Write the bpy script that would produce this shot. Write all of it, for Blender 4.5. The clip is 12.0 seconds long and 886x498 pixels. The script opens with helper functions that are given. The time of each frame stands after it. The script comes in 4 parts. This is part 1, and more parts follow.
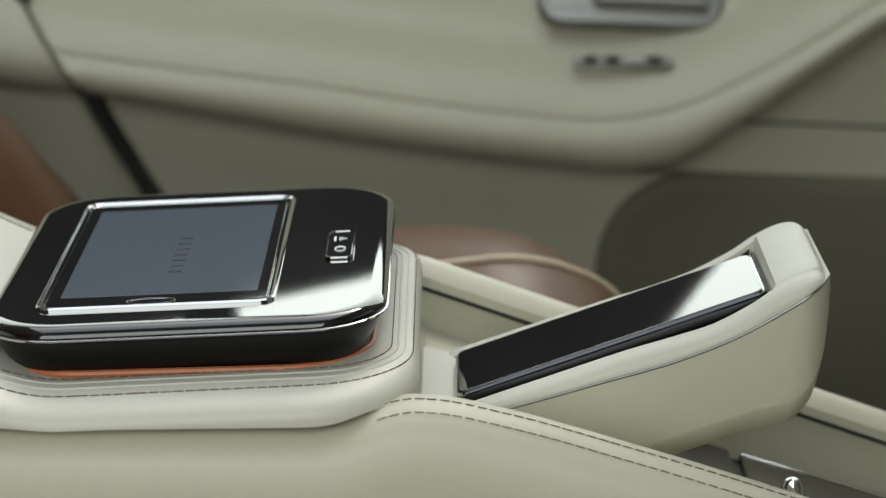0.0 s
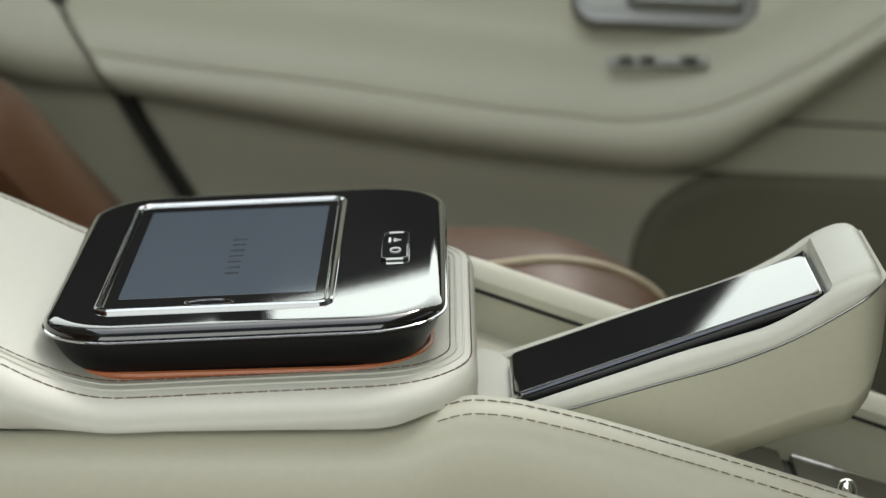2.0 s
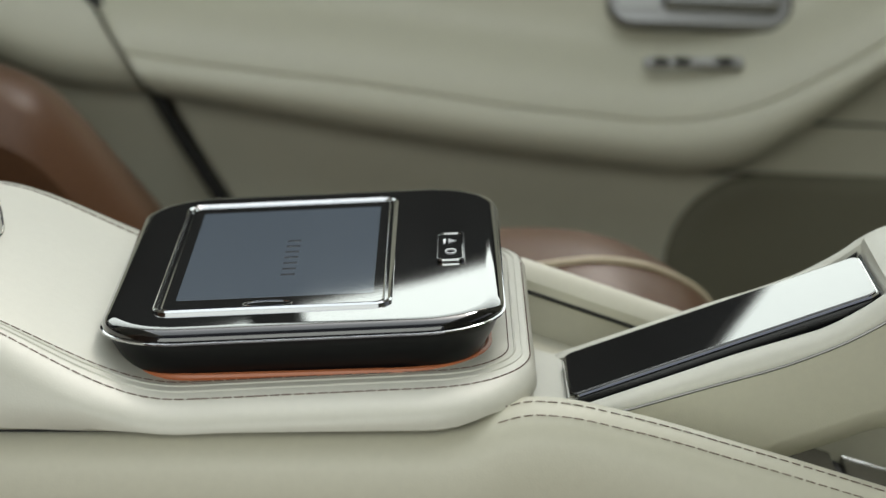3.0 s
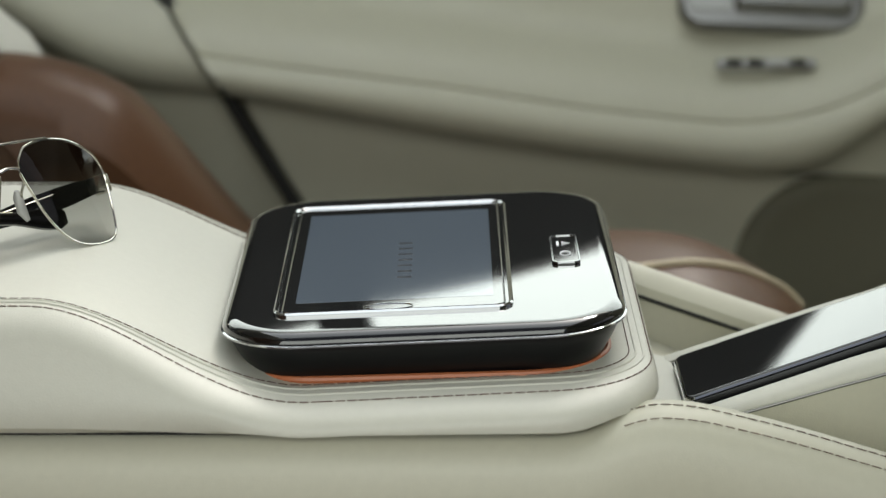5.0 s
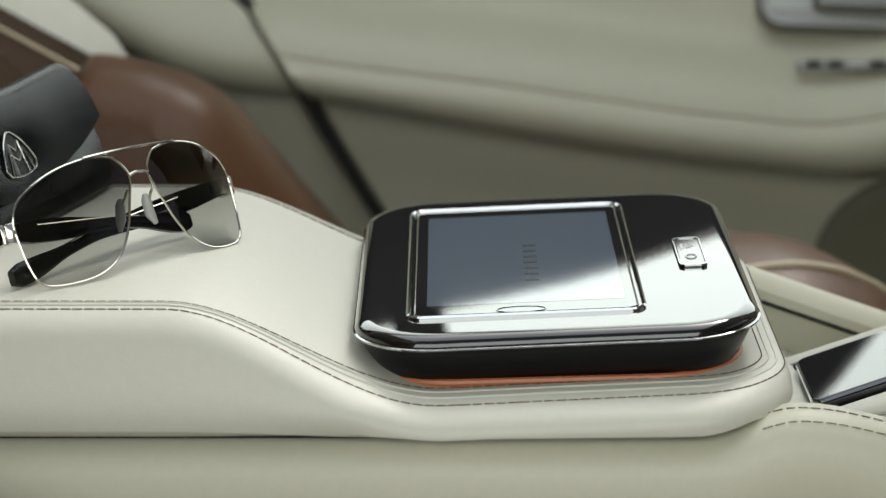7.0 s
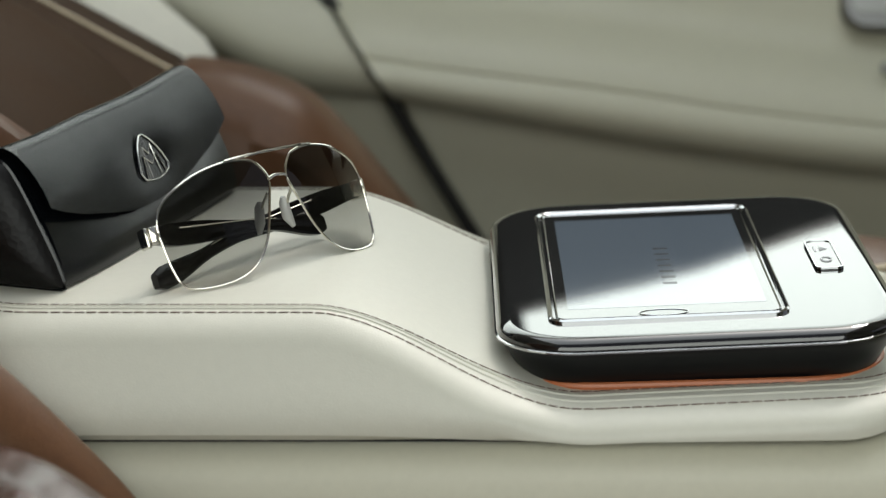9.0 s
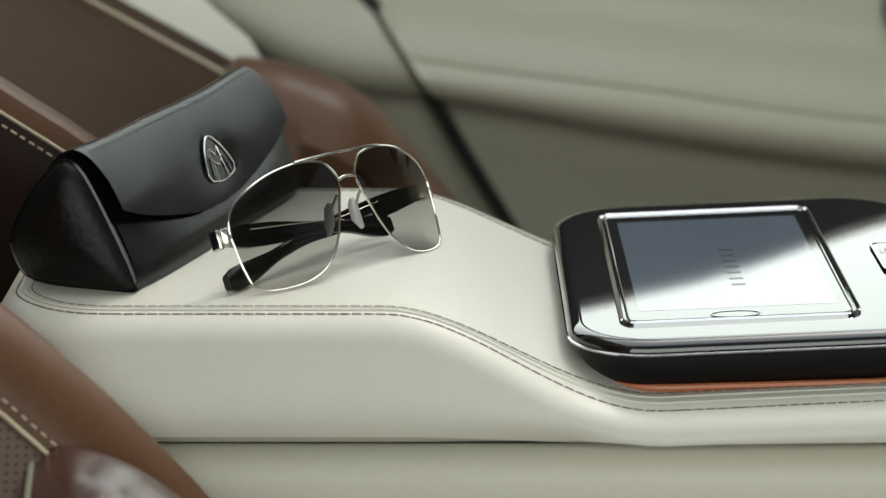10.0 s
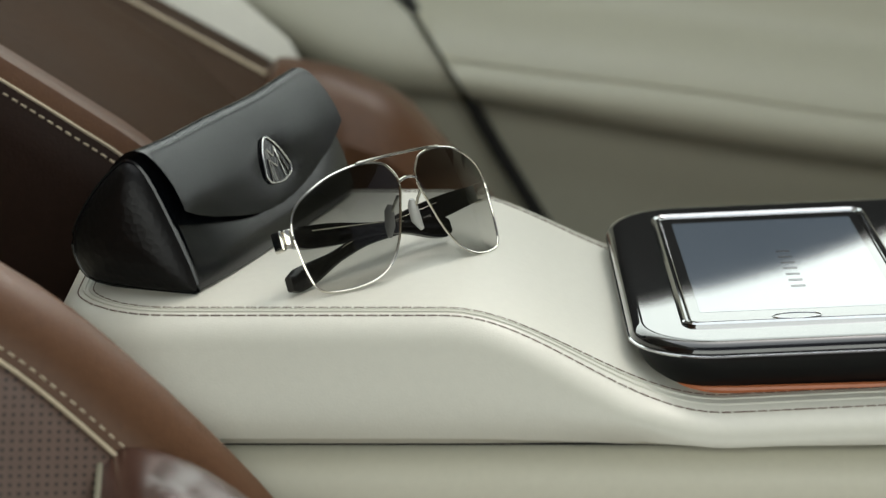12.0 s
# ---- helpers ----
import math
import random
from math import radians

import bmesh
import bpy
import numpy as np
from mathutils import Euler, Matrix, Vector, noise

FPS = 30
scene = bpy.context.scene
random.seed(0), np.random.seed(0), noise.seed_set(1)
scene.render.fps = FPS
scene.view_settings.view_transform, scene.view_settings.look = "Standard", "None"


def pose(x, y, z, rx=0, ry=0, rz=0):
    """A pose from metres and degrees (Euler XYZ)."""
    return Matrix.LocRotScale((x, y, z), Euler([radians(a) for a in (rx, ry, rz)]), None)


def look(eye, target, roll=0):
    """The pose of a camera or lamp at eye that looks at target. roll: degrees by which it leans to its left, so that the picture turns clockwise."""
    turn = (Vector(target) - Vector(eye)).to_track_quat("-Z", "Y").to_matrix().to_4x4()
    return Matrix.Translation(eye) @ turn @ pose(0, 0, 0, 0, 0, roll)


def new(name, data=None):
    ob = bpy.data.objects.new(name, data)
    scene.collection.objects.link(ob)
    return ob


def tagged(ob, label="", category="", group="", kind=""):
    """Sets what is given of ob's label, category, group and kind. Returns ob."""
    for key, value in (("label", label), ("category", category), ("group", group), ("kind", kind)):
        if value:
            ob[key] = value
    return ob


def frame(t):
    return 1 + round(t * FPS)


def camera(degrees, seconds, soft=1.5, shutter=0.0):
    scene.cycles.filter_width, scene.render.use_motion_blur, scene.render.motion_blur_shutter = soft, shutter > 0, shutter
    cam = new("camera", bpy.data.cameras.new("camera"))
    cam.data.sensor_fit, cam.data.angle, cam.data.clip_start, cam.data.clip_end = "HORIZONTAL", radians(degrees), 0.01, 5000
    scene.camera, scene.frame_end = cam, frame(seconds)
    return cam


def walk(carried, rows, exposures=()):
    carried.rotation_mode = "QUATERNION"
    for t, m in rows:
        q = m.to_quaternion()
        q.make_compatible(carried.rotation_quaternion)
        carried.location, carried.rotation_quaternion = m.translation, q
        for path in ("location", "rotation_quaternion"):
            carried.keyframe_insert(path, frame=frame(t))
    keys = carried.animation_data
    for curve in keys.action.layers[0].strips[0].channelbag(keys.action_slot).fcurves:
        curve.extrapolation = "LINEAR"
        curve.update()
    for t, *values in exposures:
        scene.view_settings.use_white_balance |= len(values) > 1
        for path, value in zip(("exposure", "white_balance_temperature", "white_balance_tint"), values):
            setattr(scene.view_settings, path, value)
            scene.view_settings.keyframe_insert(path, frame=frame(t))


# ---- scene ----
# ---- camera: a slider along the console, looking across the cabin ----
cam = camera(18.5, 12.0, soft=1.25)
SLIDE = [
    (0.0, 0.0), (0.5, 0.0071), (1.0, 0.0226), (1.5, 0.0498), (2.0, 0.0906), (2.5, 0.1336), (3.0, 0.1815),
    (5.0, 0.369), (5.5, 0.4168), (6.0, 0.4686), (6.5, 0.519), (7.0, 0.5741), (9.0, 0.7937), (9.5, 0.8485),
    (10.0, 0.9032), (10.5, 0.9452), (11.0, 0.9759), (11.5, 0.9909), (12.0, 0.9983),
]
TRAVEL = 0.262
walk(cam, [(t, pose(0.104 - TRAVEL * s, -1.25 + 0.0103 * s, 0.9 + 0.00304 * s, 75, 0, 0)) for t, s in SLIDE])
cam.data.dof.use_dof = True
cam.data.dof.focus_distance = 1.13
cam.data.dof.aperture_fstop = 9.5

# ---- world, sun and exposure ----
world = bpy.data.worlds.new("sky")
scene.world = world
world.use_nodes = True
wn, wl = world.node_tree.nodes, world.node_tree.links
sky = wn.new("ShaderNodeTexSky")
sky.sky_type = "NISHITA"
sky.sun_disc = False
sky.sun_elevation = radians(48)
sky.sun_rotation = radians(25)
sky.dust_density = 7.0
sky.ozone_density = 0.3
wn["Background"].inputs["Strength"].default_value = 0.10
pale = wn.new("ShaderNodeHueSaturation")
pale.inputs["Saturation"].default_value = 0.45
wl.new(sky.outputs["Color"], pale.inputs["Color"])
wl.new(pale.outputs["Color"], wn["Background"].inputs["Color"])

sun = new("sun", bpy.data.lights.new("sun", "SUN"))
sun.data.energy = 1.15
sun.data.angle = radians(10)
sun.data.color = (1.0, 0.96, 0.9)
sun.matrix_world = look((1.2, 2.6, 3.6), (0, 0, 0.6))


def area_lamp(name, eye, target, sx, sy, watts, colour):
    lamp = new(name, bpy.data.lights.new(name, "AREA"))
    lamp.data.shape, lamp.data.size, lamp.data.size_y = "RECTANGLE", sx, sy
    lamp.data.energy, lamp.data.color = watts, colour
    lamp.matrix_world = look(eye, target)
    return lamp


area_lamp("roof_daylight", (-0.05, 0.05, 1.43), (-0.05, 0.05, 0.0), 0.9, 0.9, 4.3, (0.90, 0.98, 1.0))
# Unseen fill lamp added behind the viewpoint to brighten the near-facing sides.
area_lamp("near_side_fill", (-0.15, -1.75, 1.15), (-0.05, -0.1, 0.55), 2.1, 0.9, 19.8, (0.95, 0.99, 0.92))
scene.view_settings.exposure = 0.0


# ---- materials ----
def material(name, colour, rough=0.5, metal=0.0, grain=0.0, grain_size=600.0, vary=0.06, vary_size=9.0, coat=0.0, spec=0.5, bump=0.0006):
    m = bpy.data.materials.new(name)
    m.use_nodes = True
    n, l = m.node_tree.nodes, m.node_tree.links
    b = n["Principled BSDF"]
    b.inputs["Roughness"].default_value = rough
    b.inputs["Metallic"].default_value = metal
    b.inputs["Coat Weight"].default_value = coat
    b.inputs["Specular IOR Level"].default_value = spec
    tc = n.new("ShaderNodeTexCoord")
    big = n.new("ShaderNodeTexNoise")
    big.inputs["Scale"].default_value = vary_size
    big.inputs["Detail"].default_value = 5
    l.new(tc.outputs["Object"], big.inputs["Vector"])
    fine = n.new("ShaderNodeTexNoise")
    fine.inputs["Scale"].default_value = 260
    fine.inputs["Detail"].default_value = 3
    l.new(tc.outputs["Object"], fine.inputs["Vector"])
    both = n.new("ShaderNodeMath")
    both.operation = "ADD"
    l.new(big.outputs["Fac"], both.inputs[0])
    l.new(fine.outputs["Fac"], both.inputs[1])
    ramp = n.new("ShaderNodeMapRange")
    ramp.inputs["From Min"].default_value, ramp.inputs["From Max"].default_value = 0.6, 1.4
    ramp.inputs["To Min"].default_value, ramp.inputs["To Max"].default_value = 1 - vary, 1 + vary
    l.new(both.outputs[0], ramp.inputs["Value"])
    mix = n.new("ShaderNodeVectorMath")
    mix.operation = "SCALE"
    mix.inputs[0].default_value = colour
    l.new(ramp.outputs[0], mix.inputs["Scale"])
    l.new(mix.outputs[0], b.inputs["Base Color"])
    rr = n.new("ShaderNodeMapRange")
    rr.inputs["From Min"].default_value, rr.inputs["From Max"].default_value = 0.35, 0.65
    rr.inputs["To Min"].default_value, rr.inputs["To Max"].default_value = max(0.02, rough * 0.9), min(1, rough * 1.1)
    l.new(big.outputs["Fac"], rr.inputs["Value"])
    l.new(rr.outputs[0], b.inputs["Roughness"])
    if grain > 0:
        vor = n.new("ShaderNodeTexVoronoi")
        vor.inputs["Scale"].default_value = grain_size
        l.new(tc.outputs["Object"], vor.inputs["Vector"])
        bp = n.new("ShaderNodeBump")
        bp.inputs["Strength"].default_value = grain
        bp.inputs["Distance"].default_value = bump
        l.new(vor.outputs["Distance"], bp.inputs["Height"])
        l.new(bp.outputs[0], b.inputs["Normal"])
    return m


M_WHITE = material("white_leather", (0.545, 0.537, 0.462), 0.44, grain=0.09, grain_size=1500, vary=0.03)
M_CREAM = material("cream_leather", (0.50, 0.485, 0.385), 0.48, grain=0.08, grain_size=1400, vary=0.035)
M_DOOR = material("door_leather", (0.49, 0.477, 0.372), 0.46, grain=0.2, grain_size=700, vary=0.05)
M_BROWN = material("brown_leather", (0.098, 0.047, 0.023), 0.37, grain=0.15, grain_size=900, vary=0.14, spec=0.20)
M_DEEP = material("deep_brown_leather", (0.019, 0.009, 0.006), 0.5, grain=0.2, grain_size=700, vary=0.15, spec=0.12)
M_BACK = material("dark_backrest_leather", (0.044, 0.026, 0.015), 0.6, grain=0.25, grain_size=900, vary=0.2, spec=0.03)
M_SATIN = material("dark_brown_satin", (0.05, 0.024, 0.017), 0.25, grain=0.1, grain_size=500, vary=0.15)
M_BLACK = material("piano_black", (0.004, 0.004, 0.004), 0.02, coat=1.0, vary=0.02, spec=0.35)
M_DARK = material("dark_plastic", (0.004, 0.0044, 0.0048), 0.32, spec=0.3, vary=0.1)
M_TEMPLE = material("black_acetate", (0.006, 0.0055, 0.005), 0.2, spec=0.3, coat=0.05, vary=0.1)
M_CASE = material("black_case_leather", (0.0030, 0.0037, 0.0048), 0.20, spec=0.46, grain=0.03, grain_size=900, vary=0.15)
M_CROC = material("embossed_black_leather", (0.004, 0.0036, 0.0036), 0.45, grain=0.16, grain_size=330, vary=0.2, bump=0.0012, spec=0.22)
M_CHROME = material("chrome", (0.82, 0.83, 0.84), 0.09, metal=1.0, vary=0.02)
M_DARKCHROME = material("dark_chrome", (0.50, 0.51, 0.52), 0.08, metal=1.0, vary=0.02)
M_TRAY = material("dark_satin_metal", (0.13, 0.125, 0.11), 0.26, metal=1.0, vary=0.06)
M_EMBLEM = material("aged_silver", (0.52, 0.52, 0.49), 0.2, metal=1.0, vary=0.06)
M_SILVER = material("brushed_silver", (0.27, 0.265, 0.25), 0.34, metal=1.0, vary=0.06)
M_GOLD = material("pale_gold_metal", (0.78, 0.75, 0.67), 0.14, metal=1.0, vary=0.03)
M_ORANGE = material("copper_leather_edge", (0.42, 0.13, 0.05), 0.4, grain=0.1, vary=0.1)
M_THREAD = material("brown_thread", (0.105, 0.060, 0.042), 0.7, vary=0.15)
M_THREAD_L = material("cream_thread", (0.52, 0.44, 0.31), 0.65, vary=0.1)
M_RUBBER = material("black_rubber", (0.009, 0.009, 0.008), 0.6, vary=0.1)
M_CARPET = material("carpet", (0.16, 0.145, 0.11), 0.95, grain=0.8, grain_size=420, vary=0.12, bump=0.003)
# Taupe taken dark to hold the shade painted on the door pocket.
M_TAUPE = material("shade_taupe", (0.155, 0.148, 0.10), 0.7, vary=0.08)
M_ROOF = material("light_headliner", (0.60, 0.58, 0.52), 0.9, vary=0.04)
M_PAD = material("clear_silicone", (0.42, 0.42, 0.40), 0.15, vary=0.04)
M_ICON = material("pale_print", (0.75, 0.76, 0.78), 0.4, vary=0.01)
M_LETTER = material("dim_screen_letters", (0.060, 0.068, 0.078), 0.06, vary=0.01)
M_BELT = material("cream_webbing", (0.80, 0.78, 0.68), 0.8, grain=0.5, grain_size=500, vary=0.05)
M_GROUND = material("grey_studio_floor", (0.30, 0.30, 0.29), 0.8, vary=0.1)


def glow_material(name, colour, strength, base=(0.02, 0.024, 0.03), rough=0.05):
    m = material(name, base, rough, vary=0.02)
    b = m.node_tree.nodes["Principled BSDF"]
    b.inputs["Emission Color"].default_value = (*colour, 1)
    b.inputs["Emission Strength"].default_value = strength
    b.inputs["Coat Weight"].default_value = 1.0
    b.inputs["Coat Roughness"].default_value = 0.03
    return m


M_BACKDROP = glow_material("daylight_screen", (0.96, 1.0, 0.99), 2.8, (0.7, 0.7, 0.7), 0.9)
M_SCREEN = glow_material("lit_screen", (0.34, 0.44, 0.54), 0.22, (0.02, 0.024, 0.03), 0.05)


def glass_material(name, colour, mix):
    """Tinted thin sheet: a clear pass-through with a gloss on top."""
    m = bpy.data.materials.new(name)
    m.use_nodes = True
    n, l = m.node_tree.nodes, m.node_tree.links
    n.remove(n["Principled BSDF"])
    tr = n.new("ShaderNodeBsdfTransparent")
    tr.inputs["Color"].default_value = (*colour, 1)
    gl = n.new("ShaderNodeBsdfGlossy")
    gl.inputs["Roughness"].default_value = 0.02
    fr = n.new("ShaderNodeFresnel")
    fr.inputs["IOR"].default_value = mix
    mx = n.new("ShaderNodeMixShader")
    l.new(fr.outputs[0], mx.inputs["Fac"])
    l.new(tr.outputs[0], mx.inputs[1])
    l.new(gl.outputs[0], mx.inputs[2])
    l.new(mx.outputs[0], n["Material Output"].inputs["Surface"])
    return m


M_WINDOW = glass_material("window_glass", (0.9, 0.92, 0.9), 1.4)


def lens_material():
    """Grey lens, dark at the brow and paler below (a gradient dye)."""
    m = glass_material("gradient_grey_lens", (0.3, 0.3, 0.32), 1.36)
    n, l = m.node_tree.nodes, m.node_tree.links
    tc = n.new("ShaderNodeTexCoord")
    sep = n.new("ShaderNodeSeparateXYZ")
    l.new(tc.outputs["Object"], sep.inputs[0])
    rng = n.new("ShaderNodeValToRGB")
    mp = n.new("ShaderNodeMapRange")
    mp.inputs["From Min"].default_value, mp.inputs["From Max"].default_value = 0.002, 0.046
    l.new(sep.outputs["Z"], mp.inputs["Value"])
    l.new(mp.outputs[0], rng.inputs["Fac"])
    rng.color_ramp.elements[0].color = (0.66, 0.66, 0.64, 1)
    rng.color_ramp.elements[1].color = (0.13, 0.13, 0.125, 1)
    rng.color_ramp.elements[1].position = 0.8
    tr = [x for x in n if x.bl_idname == "ShaderNodeBsdfTransparent"][0]
    l.new(rng.outputs["Color"], tr.inputs["Color"])
    return m


M_LENS = lens_material()


def perforated_material():
    m = material("perforated_brown_leather", (0.105, 0.066, 0.048), 0.5, grain=0.2, grain_size=700, vary=0.1)
    n, l = m.node_tree.nodes, m.node_tree.links
    b = n["Principled BSDF"]
    src = b.inputs["Base Color"].links[0].from_socket
    uv = n.new("ShaderNodeUVMap")
    sc = n.new("ShaderNodeVectorMath")
    sc.operation = "SCALE"
    sc.inputs["Scale"].default_value = 1 / 0.0031
    l.new(uv.outputs[0], sc.inputs[0])
    fr = n.new("ShaderNodeVectorMath")
    fr.operation = "FRACTION"
    l.new(sc.outputs[0], fr.inputs[0])
    sub = n.new("ShaderNodeVectorMath")
    sub.operation = "SUBTRACT"
    sub.inputs[1].default_value = (0.5, 0.5, 0)
    l.new(fr.outputs[0], sub.inputs[0])
    ln = n.new("ShaderNodeVectorMath")
    ln.operation = "LENGTH"
    l.new(sub.outputs[0], ln.inputs[0])
    st = n.new("ShaderNodeMapRange")
    st.inputs["From Min"].default_value, st.inputs["From Max"].default_value = 0.19, 0.25
    l.new(ln.outputs["Value"], st.inputs["Value"])
    mx = n.new("ShaderNodeMix")
    mx.data_type = "RGBA"
    mx.inputs["A"].default_value = (0.016, 0.010, 0.008, 1)
    l.new(st.outputs[0], mx.inputs["Factor"])
    l.new(src, mx.inputs["B"])
    l.new(mx.outputs["Result"], b.inputs["Base Color"])
    return m


M_PERF = perforated_material()


# ---- mesh helpers ----
def part(name, bm, mat, parent=None, label="", smooth=True, m=None):
    """Links a bmesh as one mesh object under a thing or a part."""
    if smooth:
        for fc in bm.faces:
            fc.smooth = True
    bmesh.ops.recalc_face_normals(bm, faces=bm.faces)
    me = bpy.data.meshes.new(name)
    bm.to_mesh(me)
    bm.free()
    me.materials.append(mat)
    ob = new(name, me)
    if smooth:
        me.set_sharp_from_angle(angle=radians(38))
    if parent is not None:
        ob.parent = parent
    if m is not None:
        ob.matrix_basis = m
    if label:
        ob["label"] = label
    return ob


def thing(name, label, category, group="", m=None):
    ob = new(name)
    ob.empty_display_size = 0.02
    if m is not None:
        ob.matrix_basis = m
    return tagged(ob, label, category, group)


def lerp_curve(x, xs, ys):
    """A smooth curve through a few plan points (monotone cubic)."""
    xs, ys = np.asarray(xs, float), np.asarray(ys, float)
    d = np.gradient(ys, xs)
    i = int(np.clip(np.searchsorted(xs, x) - 1, 0, len(xs) - 2))
    h = xs[i + 1] - xs[i]
    q = min(max((x - xs[i]) / h, 0.0), 1.0)
    return float((1 + 2 * q) * (1 - q) ** 2 * ys[i] + q * (1 - q) ** 2 * h * d[i] + q * q * (3 - 2 * q) * ys[i + 1] + q * q * (q - 1) * h * d[i + 1])


def loft(rings, closed=True, cap=True):
    bm = bmesh.new()
    vs = [[bm.verts.new(p) for p in r] for r in rings]
    n = len(rings[0])
    for a, b in zip(vs, vs[1:]):
        for i in range(n if closed else n - 1):
            j = (i + 1) % n
            bm.faces.new((a[i], a[j], b[j], b[i]))
    if cap and closed:
        bm.faces.new(vs[0][::-1])
        bm.faces.new(vs[-1])
    return bm


def round_rect(a, b, r, n=8, sub=1):
    """Outline of a rounded rectangle with half sides a, b, counter-clockwise."""
    r = min(r, a * 0.999, b * 0.999)
    pts = []
    corners = [(a - r, b - r, 0), (-a + r, b - r, 90), (-a + r, -b + r, 180), (a - r, -b + r, 270)]
    for k, (cx, cy, a0) in enumerate(corners):
        arc = [(cx + r * math.cos(radians(a0 + 90 * i / n)), cy + r * math.sin(radians(a0 + 90 * i / n))) for i in range(n + 1)]
        pts += arc
        nx, ny, na = corners[(k + 1) % 4]
        e = (nx + r * math.cos(radians(na)), ny + r * math.sin(radians(na)))
        s = arc[-1]
        for i in range(1, sub):
            pts.append((s[0] + (e[0] - s[0]) * i / sub, s[1] + (e[1] - s[1]) * i / sub))
    return pts


def slab(a, b, r, levels, n=8, sub=1):
    """Rounded slab: levels are (inset, z) from the bottom up."""
    levels = [(levels[0][0] + 0.0005, levels[0][1])] + list(levels) + [(levels[-1][0] + 0.0004, levels[-1][1]), (levels[-1][0] + 0.0008, levels[-1][1])]
    return loft([[(x, y, z) for x, y in round_rect(a - d, b - d, max(r - d, 0.0004), n, sub)] for d, z in levels])


def tube(path, rad, n=8, closed=False, flat=1.0):
    """A round bar along a path; flat squeezes it along z."""
    path = [Vector(p) for p in path]
    rings = []
    k = len(path)
    up = Vector((0, 0, 1))
    for i in range(k):
        p0 = path[i - 1] if (i > 0 or closed) else path[i]
        p1 = path[(i + 1) % k] if (i < k - 1 or closed) else path[i]
        t = (p1 - p0).normalized()
        s = t.cross(up)
        s = s.normalized() if s.length > 1e-4 else Vector((1, 0, 0))
        u = s.cross(t).normalized()
        q = rad[i] if isinstance(rad, (list, tuple)) else rad
        rings.append([path[i] + s * (q * math.cos(2 * math.pi * j / n)) + u * (q * flat * math.sin(2 * math.pi * j / n)) for j in range(n)])
    if closed:
        rings.append(rings[0])
        bm = loft(rings, True, False)
        bmesh.ops.remove_doubles(bm, verts=bm.verts, dist=1e-6)
        return bm
    return loft(rings)


def box(x0, x1, y0, y1, z0, z1, bev=0.0, seg=2):
    bm = bmesh.new()
    bmesh.ops.create_cube(bm, size=1)
    for v in bm.verts:
        v.co = (x0 + (v.co.x + 0.5) * (x1 - x0), y0 + (v.co.y + 0.5) * (y1 - y0), z0 + (v.co.z + 0.5) * (z1 - z0))
    if bev:
        bmesh.ops.bevel(bm, geom=list(bm.edges), offset=bev, segments=seg, affect="EDGES", profile=0.5)
    return bm


def stitches(path, length, gap, rad, lift):
    """Short thread dashes along a dense path of (point, normal)."""
    bm = bmesh.new()
    dist, last = 0.0, Vector(path[0][0])
    start, dash = None, []
    acc = []
    for p, nrm in path:
        p = Vector(p)
        dist += (p - last).length
        last = p
        ph = dist % (length + gap)
        if ph < length:
            acc.append(p + Vector(nrm) * lift)
        else:
            if len(acc) > 1:
                dash.append(acc)
            acc = []
    for acc in dash:
        a, b = acc[0], acc[-1]
        t = (b - a).normalized()
        s = t.cross(Vector((0, 0, 1)))
        s = s.normalized() if s.length > 0.01 else Vector((0, 1, 0))
        u = s.cross(t)
        rings = []
        for q, rr in ((0, 0.5), (0.08, 1), (0.92, 1), (1, 0.5)):
            c = a.lerp(b, q) - u * (lift * 0.8 if q in (0, 1) else 0)
            rings.append([bm.verts.new(c + s * (rad * rr * math.cos(k * math.pi / 2.5)) + u * (rad * rr * math.sin(k * math.pi / 2.5))) for k in range(5)])
        for r0, r1 in zip(rings, rings[1:]):
            for k in range(5):
                bm.faces.new((r0[k], r0[(k + 1) % 5], r1[(k + 1) % 5], r1[k]))
    return bm


def smooth_step(x, a, b):
    q = min(max((x - a) / (b - a), 0), 1)
    return q * q * (3 - 2 * q)


# ---- the armrest ----
AX0, AX1, AYC, AHB = -0.312, 0.0945, -0.118, 0.127
ABASE = 0.5568


def arm_top(x):
    """Height of the armrest's top along the car: a raised rear part, an S curve, a lower front part."""
    low = 0.5678 + 0.045 * (x + 0.06)
    return low + (0.6042 - low) * (1 - smooth_step(x, -0.156, -0.046))


def rim(x):
    """Height of the console's padded near edge: level under the armrest, then falling forward."""
    if x < 0.055:
        return 0.5555
    return lerp_curve(x, [0.055, 0.066, 0.078, 0.090, 0.10, 0.13, 0.174, 0.2187, 0.30, 0.40, 0.62], [0.5555, 0.5572, 0.5625, 0.5656, 0.5654, 0.5593, 0.5465, 0.5325, 0.5050, 0.4720, 0.4000])


def rim_far(x):
    """Height of the console's far edge."""
    if x < 0.062:
        return 0.5555
    return 0.5555 + (0.5715 - 0.350 * (max(x, 0.075) - 0.065) - 0.5555) * smooth_step(x, 0.062, 0.097)


